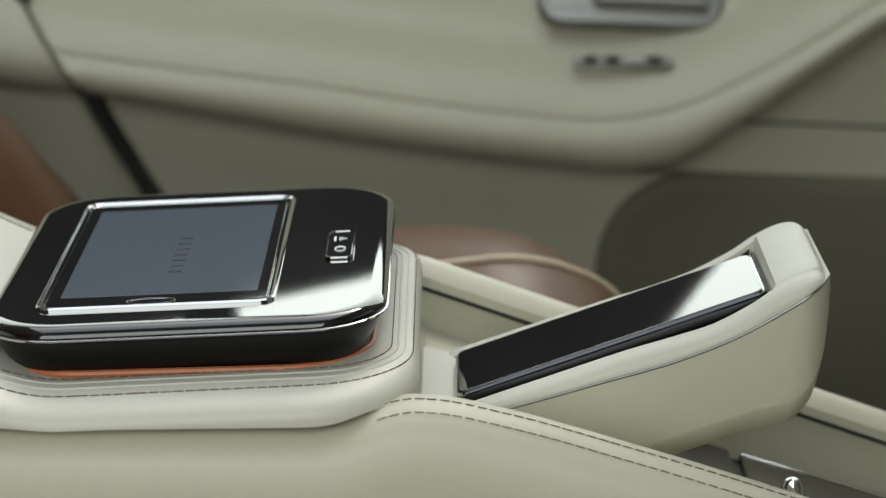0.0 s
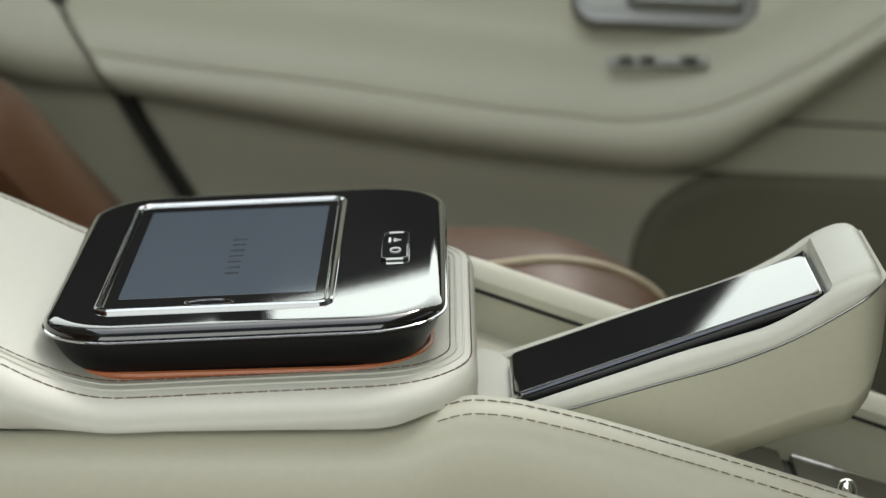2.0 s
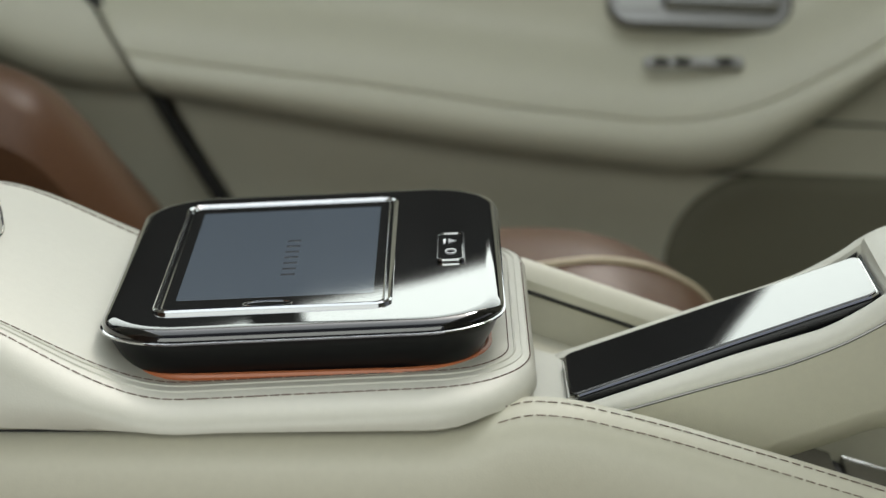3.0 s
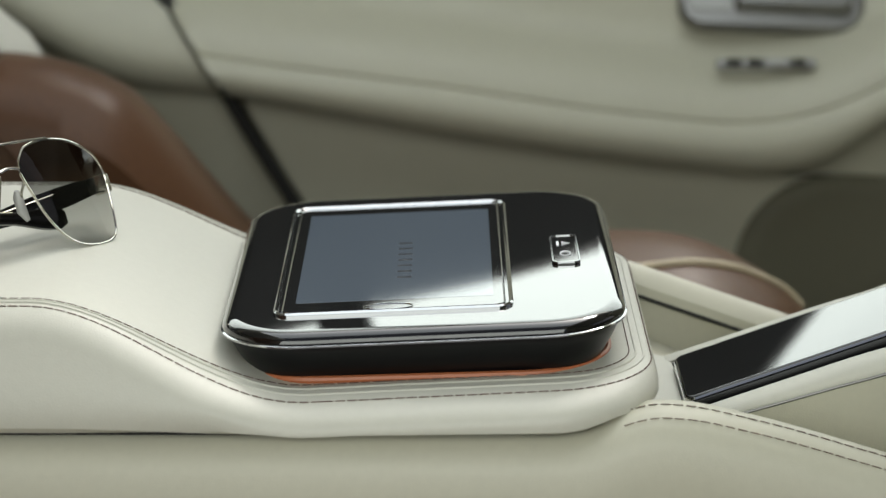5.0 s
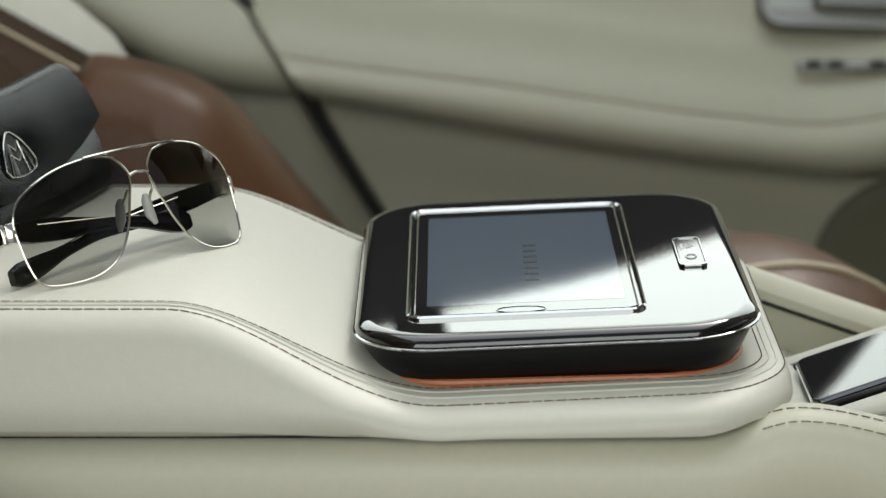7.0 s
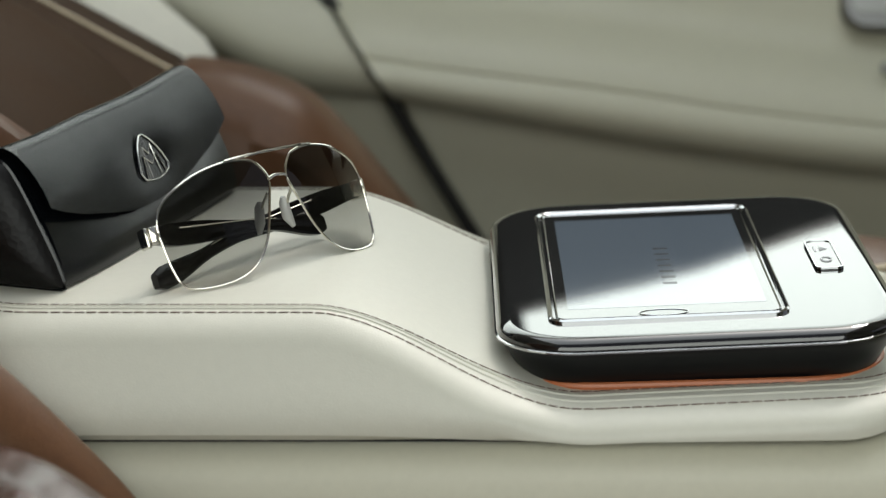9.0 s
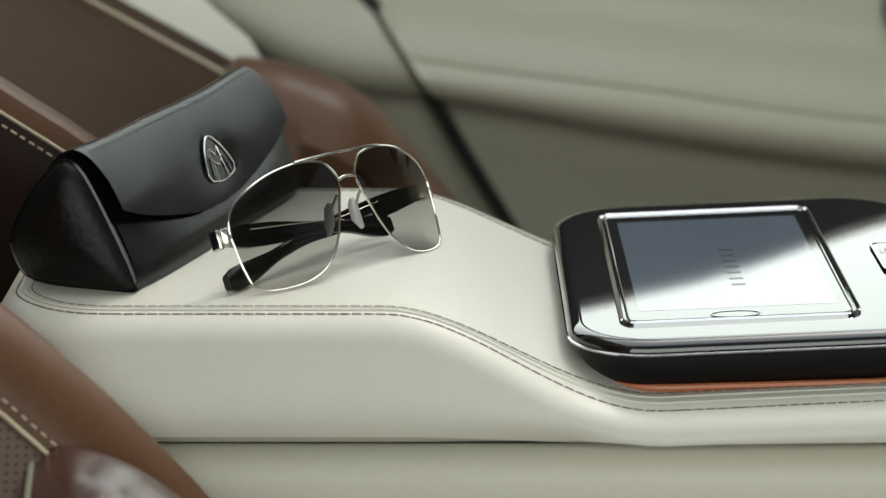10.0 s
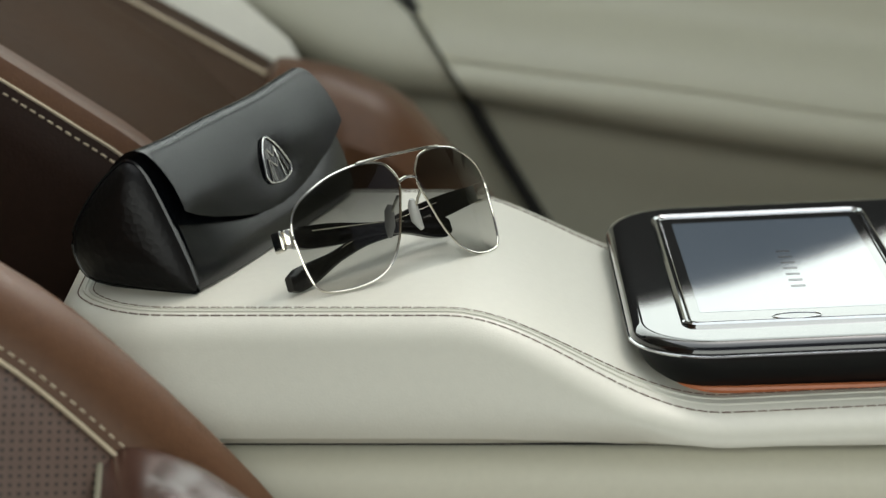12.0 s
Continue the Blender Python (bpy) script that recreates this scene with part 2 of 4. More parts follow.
def arm_ring(d, level, roll):
    """One outline on the armrest. level 0..1: up the side; roll 0..90: over the rounded edge."""
    ctr, half = (AX0 + AX1) / 2, (AX1 - AX0) / 2
    pts = []
    for x, y in round_rect(half - d, AHB - d, max(0.047 - d, 0.004), 10, 46):
        X, Y = ctr + x, AYC + y
        low = smooth_step(X, -0.156, -0.046)
        if d > 0.0:
            Y -= math.copysign(low * min(d, 0.014) * (10.0 / 14.0), y) * min(abs(y) / 0.08, 1)
        top = arm_top(X)
        if d > 0.0:
            X += low * min(d, 0.014) * 0.64 * min(max((x - 0.10) / 0.07, 0), 1)
        R = 0.011
        base = max(ABASE, rim(X) + 0.002)
        base = min(base, top - R - 0.0008)
        z = base + (top - R - base) * level + R * math.sin(radians(roll))
        lean = 0.50 * max(z - 0.568, 0)
        Y += -math.copysign(lean, y) * min(abs(y) / 0.1, 1)
        pts.append((X, Y, z))
    return pts


def build_armrest():
    arm = thing("armrest", "white leather centre armrest with brown double stitching", "armrest")
    rings = [arm_ring(0.004, 0, 0), arm_ring(0.001, 0.08, 0), arm_ring(0.0, 0.3, 0), arm_ring(0.0, 0.65, 0), arm_ring(0.0, 1, 0)]
    for q in range(1, 9):
        rings.append(arm_ring(0.014 * (1 - math.cos(radians(90 * q / 8))), 1, 90 * q / 8))
    edge = rings[-1]
    for q in (0.08, 0.2, 0.4, 0.6, 0.8, 1.0):
        row = []
        for x, y, z in edge:
            X = x + (min(max(x, AX0 + 0.1), AX1 - 0.1) - x) * q
            row.append((X, y + (AYC - y) * q, arm_top(X) + 0.0012 * (1 - (1 - q) ** 2)))
        rings.append(row)
    bm = loft(rings, True, False)
    bmesh.ops.remove_doubles(bm, verts=bm.verts, dist=1e-5)
    part("cushion", bm, M_WHITE, arm)
    # Black strip that deepens the shade in the gap below the cushion.
    half, mid = (0.04 - AX0) / 2 - 0.006, (AX0 + 0.04) / 2
    part("gap_shade", slab(half, AHB - 0.0105, 0.036, [(0, 0.5530), (0, 0.5572)], 8), M_RUBBER, arm, "black strip standing for the shade in the gap under the cushion", m=pose(mid, AYC, 0))
    def stitch_line(q, inset):
        """A line round the top; on the low part it lies further in by the inset."""
        ring = [Vector(p) for p in arm_ring(0.014 * (1 - math.cos(radians(q))), 1, q)]
        out = []
        for i, p in enumerate(ring):
            d = ring[(i + 1) % len(ring)] - ring[i - 1]
            inward = Vector((0, 0, 1)).cross(d).normalized()
            k = inset * smooth_step(p.x, -0.156, -0.046)
            out.append(p + inward * k + Vector((0, 0, 0.05 * k)))
        return out

    for q, inset, rad, nm in ((62, 0.0, 0.00030, "outer_stitching"), (88, 0.0065, 0.00024, "inner_stitching")):
        ring = stitch_line(q, inset)
        dense = []
        n = len(ring)
        for i in range(n):
            p, p2 = ring[i], ring[(i + 1) % n]
            side = (p2 - p).normalized().cross(Vector((0, 0, 1))) if (p2 - p).length > 1e-6 else Vector((0, -1, 0))
            nrm = side * math.cos(radians(q)) + Vector((0, 0, 1)) * math.sin(radians(q))
            k = max(1, int((p2 - p).length / 0.0003))
            dense += [(p.lerp(p2, j / k), nrm) for j in range(k)]
        o = part(nm, stitches(dense, 0.0044, 0.0003, rad, 0.00012), M_THREAD, arm, "brown thread")
        o["kind"] = "stuff"
    # raised seams between the two rows
    part("seam", tube(stitch_line(73, 0.0022), 0.0006, 6, True), M_WHITE, arm)
    part("seam", tube(stitch_line(82, 0.0045), 0.0005, 6, True), M_WHITE, arm)
    return arm


build_armrest()


# ---- the console under the armrest ----
def console_section(x):
    r, rf = rim(x), rim_far(x)
    low = min(r, rf)
    dip = 0.022 * smooth_step(x, 0.084, 0.096) + 0.018 * smooth_step(x, 0.116, 0.15) + 0.0001
    yn, yf = -0.247, 0.012
    sec = [(yn, 0.16), (yn, r - 0.05), (yn - 0.001, r - 0.03), (yn, r - 0.014), (yn + 0.004, r - 0.006), (yn + 0.010, r - 0.0015), (yn + 0.017, r), (yn + 0.025, r - 0.0005), (yn + 0.031, r - 0.004)]
    sec += [(yn + 0.034, r - 0.004 - dip * 0.4), (yn + 0.036, low - 0.004 - dip), (-0.118, low - 0.004 - dip)]
    sec += [(yf - 0.021, low - 0.010 - dip), (yf - 0.020, rf - 0.012 - dip * 0.4), (yf - 0.019, rf - 0.014)]
    sec += [(yf - 0.022, rf - 0.012), (yf - 0.0215, rf - 0.007), (yf - 0.016, rf - 0.002), (yf - 0.009, rf), (yf - 0.003, rf - 0.003), (yf, rf - 0.012), (yf, rf - 0.05), (yf, 0.16)]
    return [(x, y, z) for y, z in sec]


def build_console():
    con = thing("centre_console", "cream leather centre console with stitched edges", "console")
    xs = [-0.5, -0.3, -0.1, 0.0, 0.02] + [0.03 + 0.006 * i for i in range(19)] + [0.145 + 0.006 * i for i in range(4)] + [0.17 + 0.02 * i for i in range(22)]
    part("body", loft([console_section(x) for x in xs]), M_CREAM, con)
    for off, up, nm in ((0.0078, -0.0027, "outer_stitching"), (0.0165, 0.0001, "inner_stitching")):
        dense = [((x, -0.247 + off, rim(x) + up), (0, -0.6 if off < 0.01 else 0, 0.8)) for x in np.arange(0.078, 0.40, 0.0004)]
        o = part(nm, stitches(dense, 0.0044, 0.0006, 0.00024, 0.0001), M_THREAD, con, "brown thread")
        o["kind"] = "stuff"
    part("far_seam", tube([(x, -0.0095, rim_far(x) - 0.0125) for x in np.arange(0.085, 0.5, 0.01)], 0.0011, 6), M_RUBBER, con, "dark seam")
    return con


build_console()


# ---- tray hardware between the console's edges ----
def build_tray_trim():
    tilt = 17.5
    plate = thing("trim_plate", "brushed silver trim plate in the console tray", "trim", "tray plates", pose(0.224, -0.080, 0.4785, 0, tilt, 0))
    part("plate", slab(0.0165, 0.053, 0.002, [(0.0005, -0.006), (0, -0.005), (0, -0.0006), (0.0006, 0)]), M_TRAY, plate)
    part("slot", box(-0.022, 0.023, -0.055, 0.0535, -0.010, -0.0035, 0.0005), M_RUBBER, plate, "black slot round the plate")
    part("release_button", slab(0.008, 0.010, 0.004, [(0, 0), (0, 0.0012), (0.0008, 0.002)]), M_SILVER, plate, "silver release button", m=pose(-0.004, -0.024, 0.0002))
    plate2 = thing("trim_plate", "long brushed silver trim plate in the console tray", "trim", "tray plates", pose(0.294, -0.080, 0.4565, 0, tilt, 0))
    part("plate", slab(0.0515, 0.053, 0.002, [(0.0005, -0.006), (0, -0.005), (0, -0.0006), (0.0006, 0)]), M_TRAY, plate2)
    part("edge_strip", box(-0.0510, 0.0510, 0.0515, 0.0531, -0.001, 0.0006, 0.0003), M_CHROME, plate2, "bright polished edge")
    knob = thing("chrome_knob", "small chrome knob on the tray edge", "knob", "", pose(0.2575, -0.122, 0.4655))
    part("cap", loft([[(r * math.cos(a * math.pi / 8), r * math.sin(a * math.pi / 8), z) for a in range(16)] for r, z in ((0.0048, 0), (0.005, 0.018), (0.0045, 0.0245), (0.003, 0.0275), (0.0008, 0.0285))]), M_CHROME, knob)


build_tray_trim()


# ---- telephone cradle and handset ----
SLOPE = math.tan(radians(19.6))


def hand_low(x):
    return 0.5355 + SLOPE * (x - 0.1123)


def cradle_wall(x):
    """Top of the cradle's near side: straight beside the handset, then rising to the hood."""
    return lerp_curve(x, [0.10, 0.127, 0.156, 0.180, 0.204, 0.216, 0.228, 0.234, 0.242, 0.250, 0.257, 0.261, 0.2640, 0.2656], [0.5307, 0.5402, 0.5504, 0.5588, 0.5662, 0.5702, 0.5764, 0.5800, 0.5858, 0.5902, 0.5925, 0.5925, 0.5905, 0.5870]) + 0.004


def cradle_trim(x):
    return lerp_curve(x, [0.10, 0.1318, 0.1676, 0.2033, 0.2269, 0.2502, 0.2656], [0.5278, 0.5372, 0.5478, 0.5586, 0.5686, 0.5822, 0.5925]) + 0.004


def cradle_floor(x):
    return lerp_curve(x, [0.10, 0.16, 0.20, 0.235, 0.2565, 0.262, 0.2645, 0.2657], [0.472, 0.4955, 0.511, 0.5235, 0.533, 0.5425, 0.553, 0.568]) + 0.004


def build_cradle():
    cr = thing("phone_cradle", "white leather telephone cradle swung up from the console", "phone holder")
    yn, yf = -0.168, -0.070
    xs = [0.106, 0.108, 0.112] + [0.118 + 0.006 * i for i in range(13)] + [0.193 + 0.004 * i for i in range(12)] + [0.2405, 0.2418, 0.2424, 0.2430, 0.246, 0.249, 0.252, 0.255, 0.2575, 0.260, 0.262, 0.2635, 0.2648, 0.2656]
    rings = []
    for x in xs:
        w = cradle_wall(x)
        wf = w + 0.0015 * smooth_step(x, 0.19, 0.225)
        t = min(cradle_trim(x), w - 0.001)
        solid = smooth_step(x, 0.2416, 0.2428)
        fl = hand_low(x) - 0.0095
        e = 0.010 * max(0, (x - 0.250) / 0.0156) ** 3
        b = min(0.006, (w - t) * 0.8)
        n0, f0 = yn + e, yf - e

        def floor_at(y):
            top = w + 0.0012 + (wf - w) * (y - n0) / (f0 - n0)
            return fl + (top - fl) * solid

        ring = [(x, n0, t), (x, n0, w - b), (x, n0 + 0.0008, w - b * 0.55), (x, n0 + 0.0030, w - b * 0.14), (x, n0 + 0.0065, w + 0.0002), (x, n0 + 0.0100, w + 0.0004), (x, n0 + 0.0122, w - 0.0006 + 0.0017 * solid)]
        ring += [(x, y, floor_at(y)) for y in (n0 + 0.0130, n0 + 0.024, -0.119, f0 - 0.024, f0 - 0.0130)]
        ring += [(x, f0 - 0.0122, wf - 0.0006 + 0.0017 * solid), (x, f0 - 0.0100, wf + 0.0004), (x, f0 - 0.0065, wf + 0.0002), (x, f0 - 0.0030, wf - b * 0.14), (x, f0 - 0.0008, wf - b * 0.55), (x, f0, wf - b), (x, f0, t)]
        rings.append(ring)
    part("shell", loft(rings), M_WHITE, cr)
    rings = []
    for x in [0.106 + 0.0075 * i for i in range(20)] + [0.252, 0.256, 0.2595, 0.2622, 0.2640, 0.2656]:
        t, b = cradle_trim(x) - 0.0004, cradle_floor(x)
        e = 0.010 * max(0, (x - 0.250) / 0.0148) ** 3
        n0, f0 = yn + e - 0.0006, yf - e + 0.0006
        k = min(0.0145, (t - b) * 0.42)
        rings.append([(x, n0, t), (x, n0, b + k), (x, n0 + 0.0012, b + k * 0.82), (x, n0 + 0.011, b + 0.0012), (x, n0 + 0.015, b), (x, f0 - 0.016, b), (x, f0 - 0.012, b + 0.001), (x, f0 - 0.002, b + k * 0.8), (x, f0, b + k), (x, f0, t)])
    part("lower_body", loft(rings), M_CREAM, cr)
    # Black plates paint the shade in the gap round the handset.
    for y0, y1 in ((yn + 0.0128, yn + 0.0142), (yf - 0.0142, yf - 0.0128)):
        liner = []
        for x in np.arange(0.110, 0.2425, 0.005):
            lo, hi = hand_low(x) - 0.009, cradle_wall(x) - 0.0012
            liner.append([(x, y0, lo), (x, y1, lo), (x, y1, hi), (x, y0, hi)])
        part("recess_shade_side", loft(liner), M_RUBBER, cr, "black side plate standing for the recess's shade")
    part("trim_line", tube([(x, yn - 0.0006 + 0.010 * max(0, (x - 0.250) / 0.0148) ** 3, cradle_trim(x)) for x in np.arange(0.118, 0.2655, 0.003)], 0.00065, 6), M_SILVER, cr, "thin silver line")
    part("recess", box(-0.0700, 0.0705, -0.0350, 0.0340, -0.0012, 0.0002, 0.0004), M_RUBBER, cr, "black recess", m=pose(0.1755, -0.120, hand_low(0.1755) - 0.0075, 0, -19.6, 0))
    # End plate, black for the shade where the handset meets the hood.
    part("recess_shade_end", box(-0.0004, 0.0004, -0.0348, 0.0340, -0.010, 0.0060), M_RUBBER, cr, "black end plate standing for the recess's shade", m=pose(0.2411, -0.120, hand_low(0.242) - 0.001, 0, -4, 0))
    flange = part("flange", slab(0.0085, 0.044, 0.004, [(0.001, -0.012), (0, -0.011), (0, -0.001), (0.001, 0)]), M_WHITE, cr, m=pose(0.1025, -0.119, 0.5385, 0, 14, 0))
    return cr


build_cradle()


def build_handset():
    m = pose(0.1123, -0.1207, 0.5322, 0, -19.6, 0) @ pose(0.0694, 0, 0.0, 0, 0, 0)
    hs = thing("telephone_handset", "slim glossy black handset with chrome edge resting in its cradle", "phone", "", m)
    part("body", slab(0.0694, 0.0306, 0.005, [(0.0025, 0.0), (0.0006, 0.001), (0, 0.003), (0, 0.0072), (0.0004, 0.0078)], 6), M_DARK, hs)
    part("edge", slab(0.0691, 0.0303, 0.005, [(0, 0.0078), (-0.0002, 0.0084), (0.0004, 0.0092)], 6), M_CHROME, hs, "chrome edge")
    part("face", slab(0.0683, 0.0295, 0.0044, [(0, 0.0088), (0, 0.0096), (0.0006, 0.0099)], 6), M_BLACK, hs, "mirror-black face")
    for k in range(2):
        part("side_key", box(-0.006, 0.006, -0.0006, 0.0006, -0.0008, 0.0008, 0.0004), M_RUBBER, hs, m=pose(0.03 + 0.018 * k, -0.0306, 0.0055))
    return hs


build_handset()


# ---- the tablet ----
def build_tablet():
    tb = thing("touch_tablet", "glossy black touch tablet with chrome screen frame docked on the armrest", "tablet", "", pose(-0.0007, -0.1085, 0.5935, 0, -2.6, 0))
    a, b, r = 0.0825, 0.1125, 0.034
    part("base", slab(a - 0.002, b - 0.002, r, [(0.0150, -0.030), (0.0120, -0.026), (0.0080, -0.021), (0.0040, -0.0145), (0.0015, -0.0095), (0.0005, -0.0068), (0.0005, -0.0058)], 10), M_DARK, tb, "dark tapered base")
    part("rim", slab(a, b, r, [(0.002, -0.0060), (0.0, -0.0056), (0.0, -0.0049), (0.0010, -0.0044)], 10), M_DARKCHROME, tb, "chrome rim")
    bm = slab(a - 0.0006, b - 0.0006, r, [(0.0004, -0.0046), (0.0, -0.0040)] + [(0.0062 * (1 - math.cos(radians(q))), -0.0040 + 0.0040 * math.sin(radians(q))) for q in (15, 30, 45, 58, 70, 80, 90)], 12)
    part("housing", bm, M_BLACK, tb)
    # screen frame: a raised chrome band
    sx, sy, sa, sb = -0.0121, 0.001, 0.0487, 0.0885
    def frame_band(h0, wide, high, corner):
        o, i = round_rect(sa - h0, sb - h0, corner, 6), round_rect(sa - h0 - wide, sb - h0 - wide, corner - wide * 0.6, 6)
        c = round_rect(sa - h0 - wide * 0.4, sb - h0 - wide * 0.4, corner - wide * 0.3, 6)
        return loft([[(x, y, -0.0004) for x, y in o], [(x, y, high * 0.6) for x, y in o], [(x, y, high) for x, y in c], [(x, y, high * 0.6) for x, y in i], [(x, y, -0.0004) for x, y in i]], True, False)

    part("screen_frame", frame_band(0, 0.0018, 0.0015, 0.0075), M_DARKCHROME, tb, "chrome frame round the screen", m=pose(sx, sy, 0))
    part("inner_line", frame_band(0.0031, 0.0008, 0.0011, 0.005), M_DARKCHROME, tb, "thin chrome line", m=pose(sx, sy, 0))
    part("screen_border", slab(sa - 0.0040, sb - 0.0040, 0.004, [(0, 0.0002), (0, 0.0006)], 4), M_BLACK, tb, m=pose(sx, sy, 0))
    scr = part("screen", slab(0.0405, 0.072, 0.001, [(0, 0.0003), (0, 0.00066)], 2), M_SCREEN, tb, "lit blue-grey display", m=pose(sx + 0.0003, sy + 0.0015, 0))
    home = [(0.010 * math.cos(q * math.pi / 12), 0.0042 * math.sin(q * math.pi / 12), 0) for q in range(24)]
    part("home_key_ring", tube(home, 0.00025, 6, True), M_CHROME, tb, "oval chrome ring", m=pose(sx - 0.002, sy - sb + 0.0085, 0.0007))
    for q in range(7):
        part("screen_letter", box(-0.0030, 0.0030, -0.0015, 0.0015, 0, 0.0002), M_LETTER, scr, "dim bar on the display", m=pose(0.0036, 0.0165 - 0.0092 * q, 0.00052))
    pad = part("key_pad", slab(0.0060, 0.0225, 0.0033, [(0, -0.0003), (0, 0.0006), (0.0008, 0.001)], 6), M_BLACK, tb, m=pose(0.0606, -0.0030, 0.0))
    fr_o, fr_i = round_rect(0.0060, 0.0225, 0.0033, 6), round_rect(0.0053, 0.0216, 0.003, 6)
    part("key_frame", loft([[(x, y, 0.0004) for x, y in fr_o], [(x, y, 0.0014) for x, y in fr_o], [(x, y, 0.0014) for x, y in fr_i], [(x, y, 0.0006) for x, y in fr_i]], True, False), M_DARKCHROME, pad, "chrome edge")
    bm = bmesh.new()
    tri = [bm.verts.new(p) for p in ((-0.0012, -0.0035, 0), (-0.0012, 0.0035, 0), (0.0026, 0, 0))]
    bm.faces.new(tri)
    bmesh.ops.solidify(bm, geom=bm.faces[:], thickness=0.0002)
    part("eject_mark", bm, M_ICON, pad, "pale triangle mark", smooth=False, m=pose(0.0002, 0.0085, 0.0012))
    part("eject_bar", box(-0.0032, -0.0022, -0.0035, 0.0035, 0.001, 0.0013), M_ICON, pad, "pale bar mark", m=pose(0, 0.0085, 0))
    part("power_mark", tube([(0.0022 * math.cos(q * math.pi / 10), 0.0034 * math.sin(q * math.pi / 10), 0.0012) for q in range(20)], 0.00035, 5, True), M_ICON, pad, "pale ring mark", m=pose(0, -0.0085, 0))
    return tb


build_tablet()
lip = thing("dock_lip", "copper-coloured leather lip round the tablet dock", "trim")
part("lip", tube([(x - 0.0012, y - 0.1085, 0.5712 + 0.030 * x) for x, y in round_rect(0.0765, 0.1035, 0.036, 10, 12)], 0.0016, 8, True, 1.0), M_ORANGE, lip)


# ---- sunglasses ----
def build_glasses():
    # local: x along the frame (wearer's right to left), y towards the eyes, z up
    m = pose(-0.1619, -0.1608, 0.6075, 0, 0, 51.9) @ pose(0, 0, 0, -22.9, 0, 0) @ pose(0, 0, 0, 0, 2.0, 0)
    gl = thing("sunglasses", "folded aviator sunglasses with pale gold frame and grey gradient lenses", "sunglasses", "", m)

    def wrap(x):
        return 3.15 * x * x

    def lens_outline(side):
        pts = []
        key = [(0.0054, 0.0364), (0.0092, 0.0432), (0.0140, 0.0458), (0.0252, 0.0470), (0.0403, 0.0450), (0.0530, 0.0400), (0.0595, 0.0348), (0.0622, 0.0275), (0.0618, 0.0187), (0.0608, 0.0104), (0.0585, 0.0032), (0.0530, 0.0), (0.0410, -0.0010), (0.0300, 0.0006), (0.0210, 0.0056), (0.0142, 0.0140), (0.0088, 0.0260)]
        n = len(key)
        for i in range(n):
            p0, p1, p2, p3 = (Vector(key[(i + k - 1) % n]) for k in range(4))
            for s in range(5):
                q = s / 5
                v = 0.5 * ((2 * p1) + (p2 - p0) * q + (2 * p0 - 5 * p1 + 4 * p2 - p3) * q * q + (3 * p1 - p0 - 3 * p2 + p3) * q ** 3)
                pts.append((side * v.x, wrap(v.x), v.y))
        return pts

    for side in (-1, 1):
        o = lens_outline(side)
        part("lens_rim", tube(o, 0.00052, 8, True), M_GOLD, gl, "thin pale gold rim")
        bm = bmesh.new()
        cx = side * 0.034
        levels = []
        for s in (1.0, 0.75, 0.5, 0.25):
            levels.append([bm.verts.new((cx + (x - cx) * s, wrap(cx + (x - cx) * s) - 0.0008 * (1 - s * s), 0.027 + (z - 0.027) * s)) for x, y, z in o])
        mid = bm.verts.new((cx, wrap(cx) - 0.0008, 0.027))
        n = len(o)
        for la, lb in zip(levels, levels[1:]):
            for i in range(n):
                bm.faces.new((la[i], la[(i + 1) % n], lb[(i + 1) % n], lb[i]))
        for i in range(n):
            bm.faces.new((levels[-1][i], levels[-1][(i + 1) % n], mid))
        ob = part("lens", bm, M_LENS, gl, "grey gradient lens")
        arm = [(side * 0.0074, 0.0008, 0.031), (side * 0.0075, 0.004, 0.028), (side * 0.008, 0.0075, 0.024)]
        part("pad_arm", tube(arm, 0.0006, 6), M_GOLD, gl)
        part("nose_pad", tube([(side * 0.0070, 0.007, 0.0285), (side * 0.0075, 0.0078, 0.026), (side * 0.0085, 0.0088, 0.020), (side * 0.0105, 0.0088, 0.0155)], [0.0010, 0.0021, 0.0023, 0.0010], 18), M_PAD, gl, "clear nose pad")
        y0 = wrap(0.063)
        part("hinge", box(-0.0022, 0.0022, -0.001, 0.005, -0.0036, 0.0036, 0.001), M_GOLD, gl, "gold hinge block", m=pose(side * 0.0632, y0 + 0.001, 0.0255, 0, 0, side * 28))
        part("hinge_plate", box(-0.0010, 0.0010, 0, 0.008, -0.0042, 0.0042, 0.0008), M_GOLD, gl, "engraved gold plate", m=pose(side * 0.0662, y0 + 0.002, 0.0250, 0, 0, side * 20))
    # brow bar and bridge
    part("brow_bar", tube([(x, wrap(x) - 0.0006, 0.0478 - 0.0003 * (x / 0.02) ** 2) for x in np.linspace(-0.026, 0.026, 13)], 0.00065, 8), M_GOLD, gl, "pale gold brow bar")
    part("bridge", tube([(x, -0.0003, 0.0364 + 0.0010 * (1 - (x / 0.0054) ** 2)) for x in np.linspace(-0.0054, 0.0054, 9)], 0.0007, 8), M_GOLD, gl, "pale gold bridge")

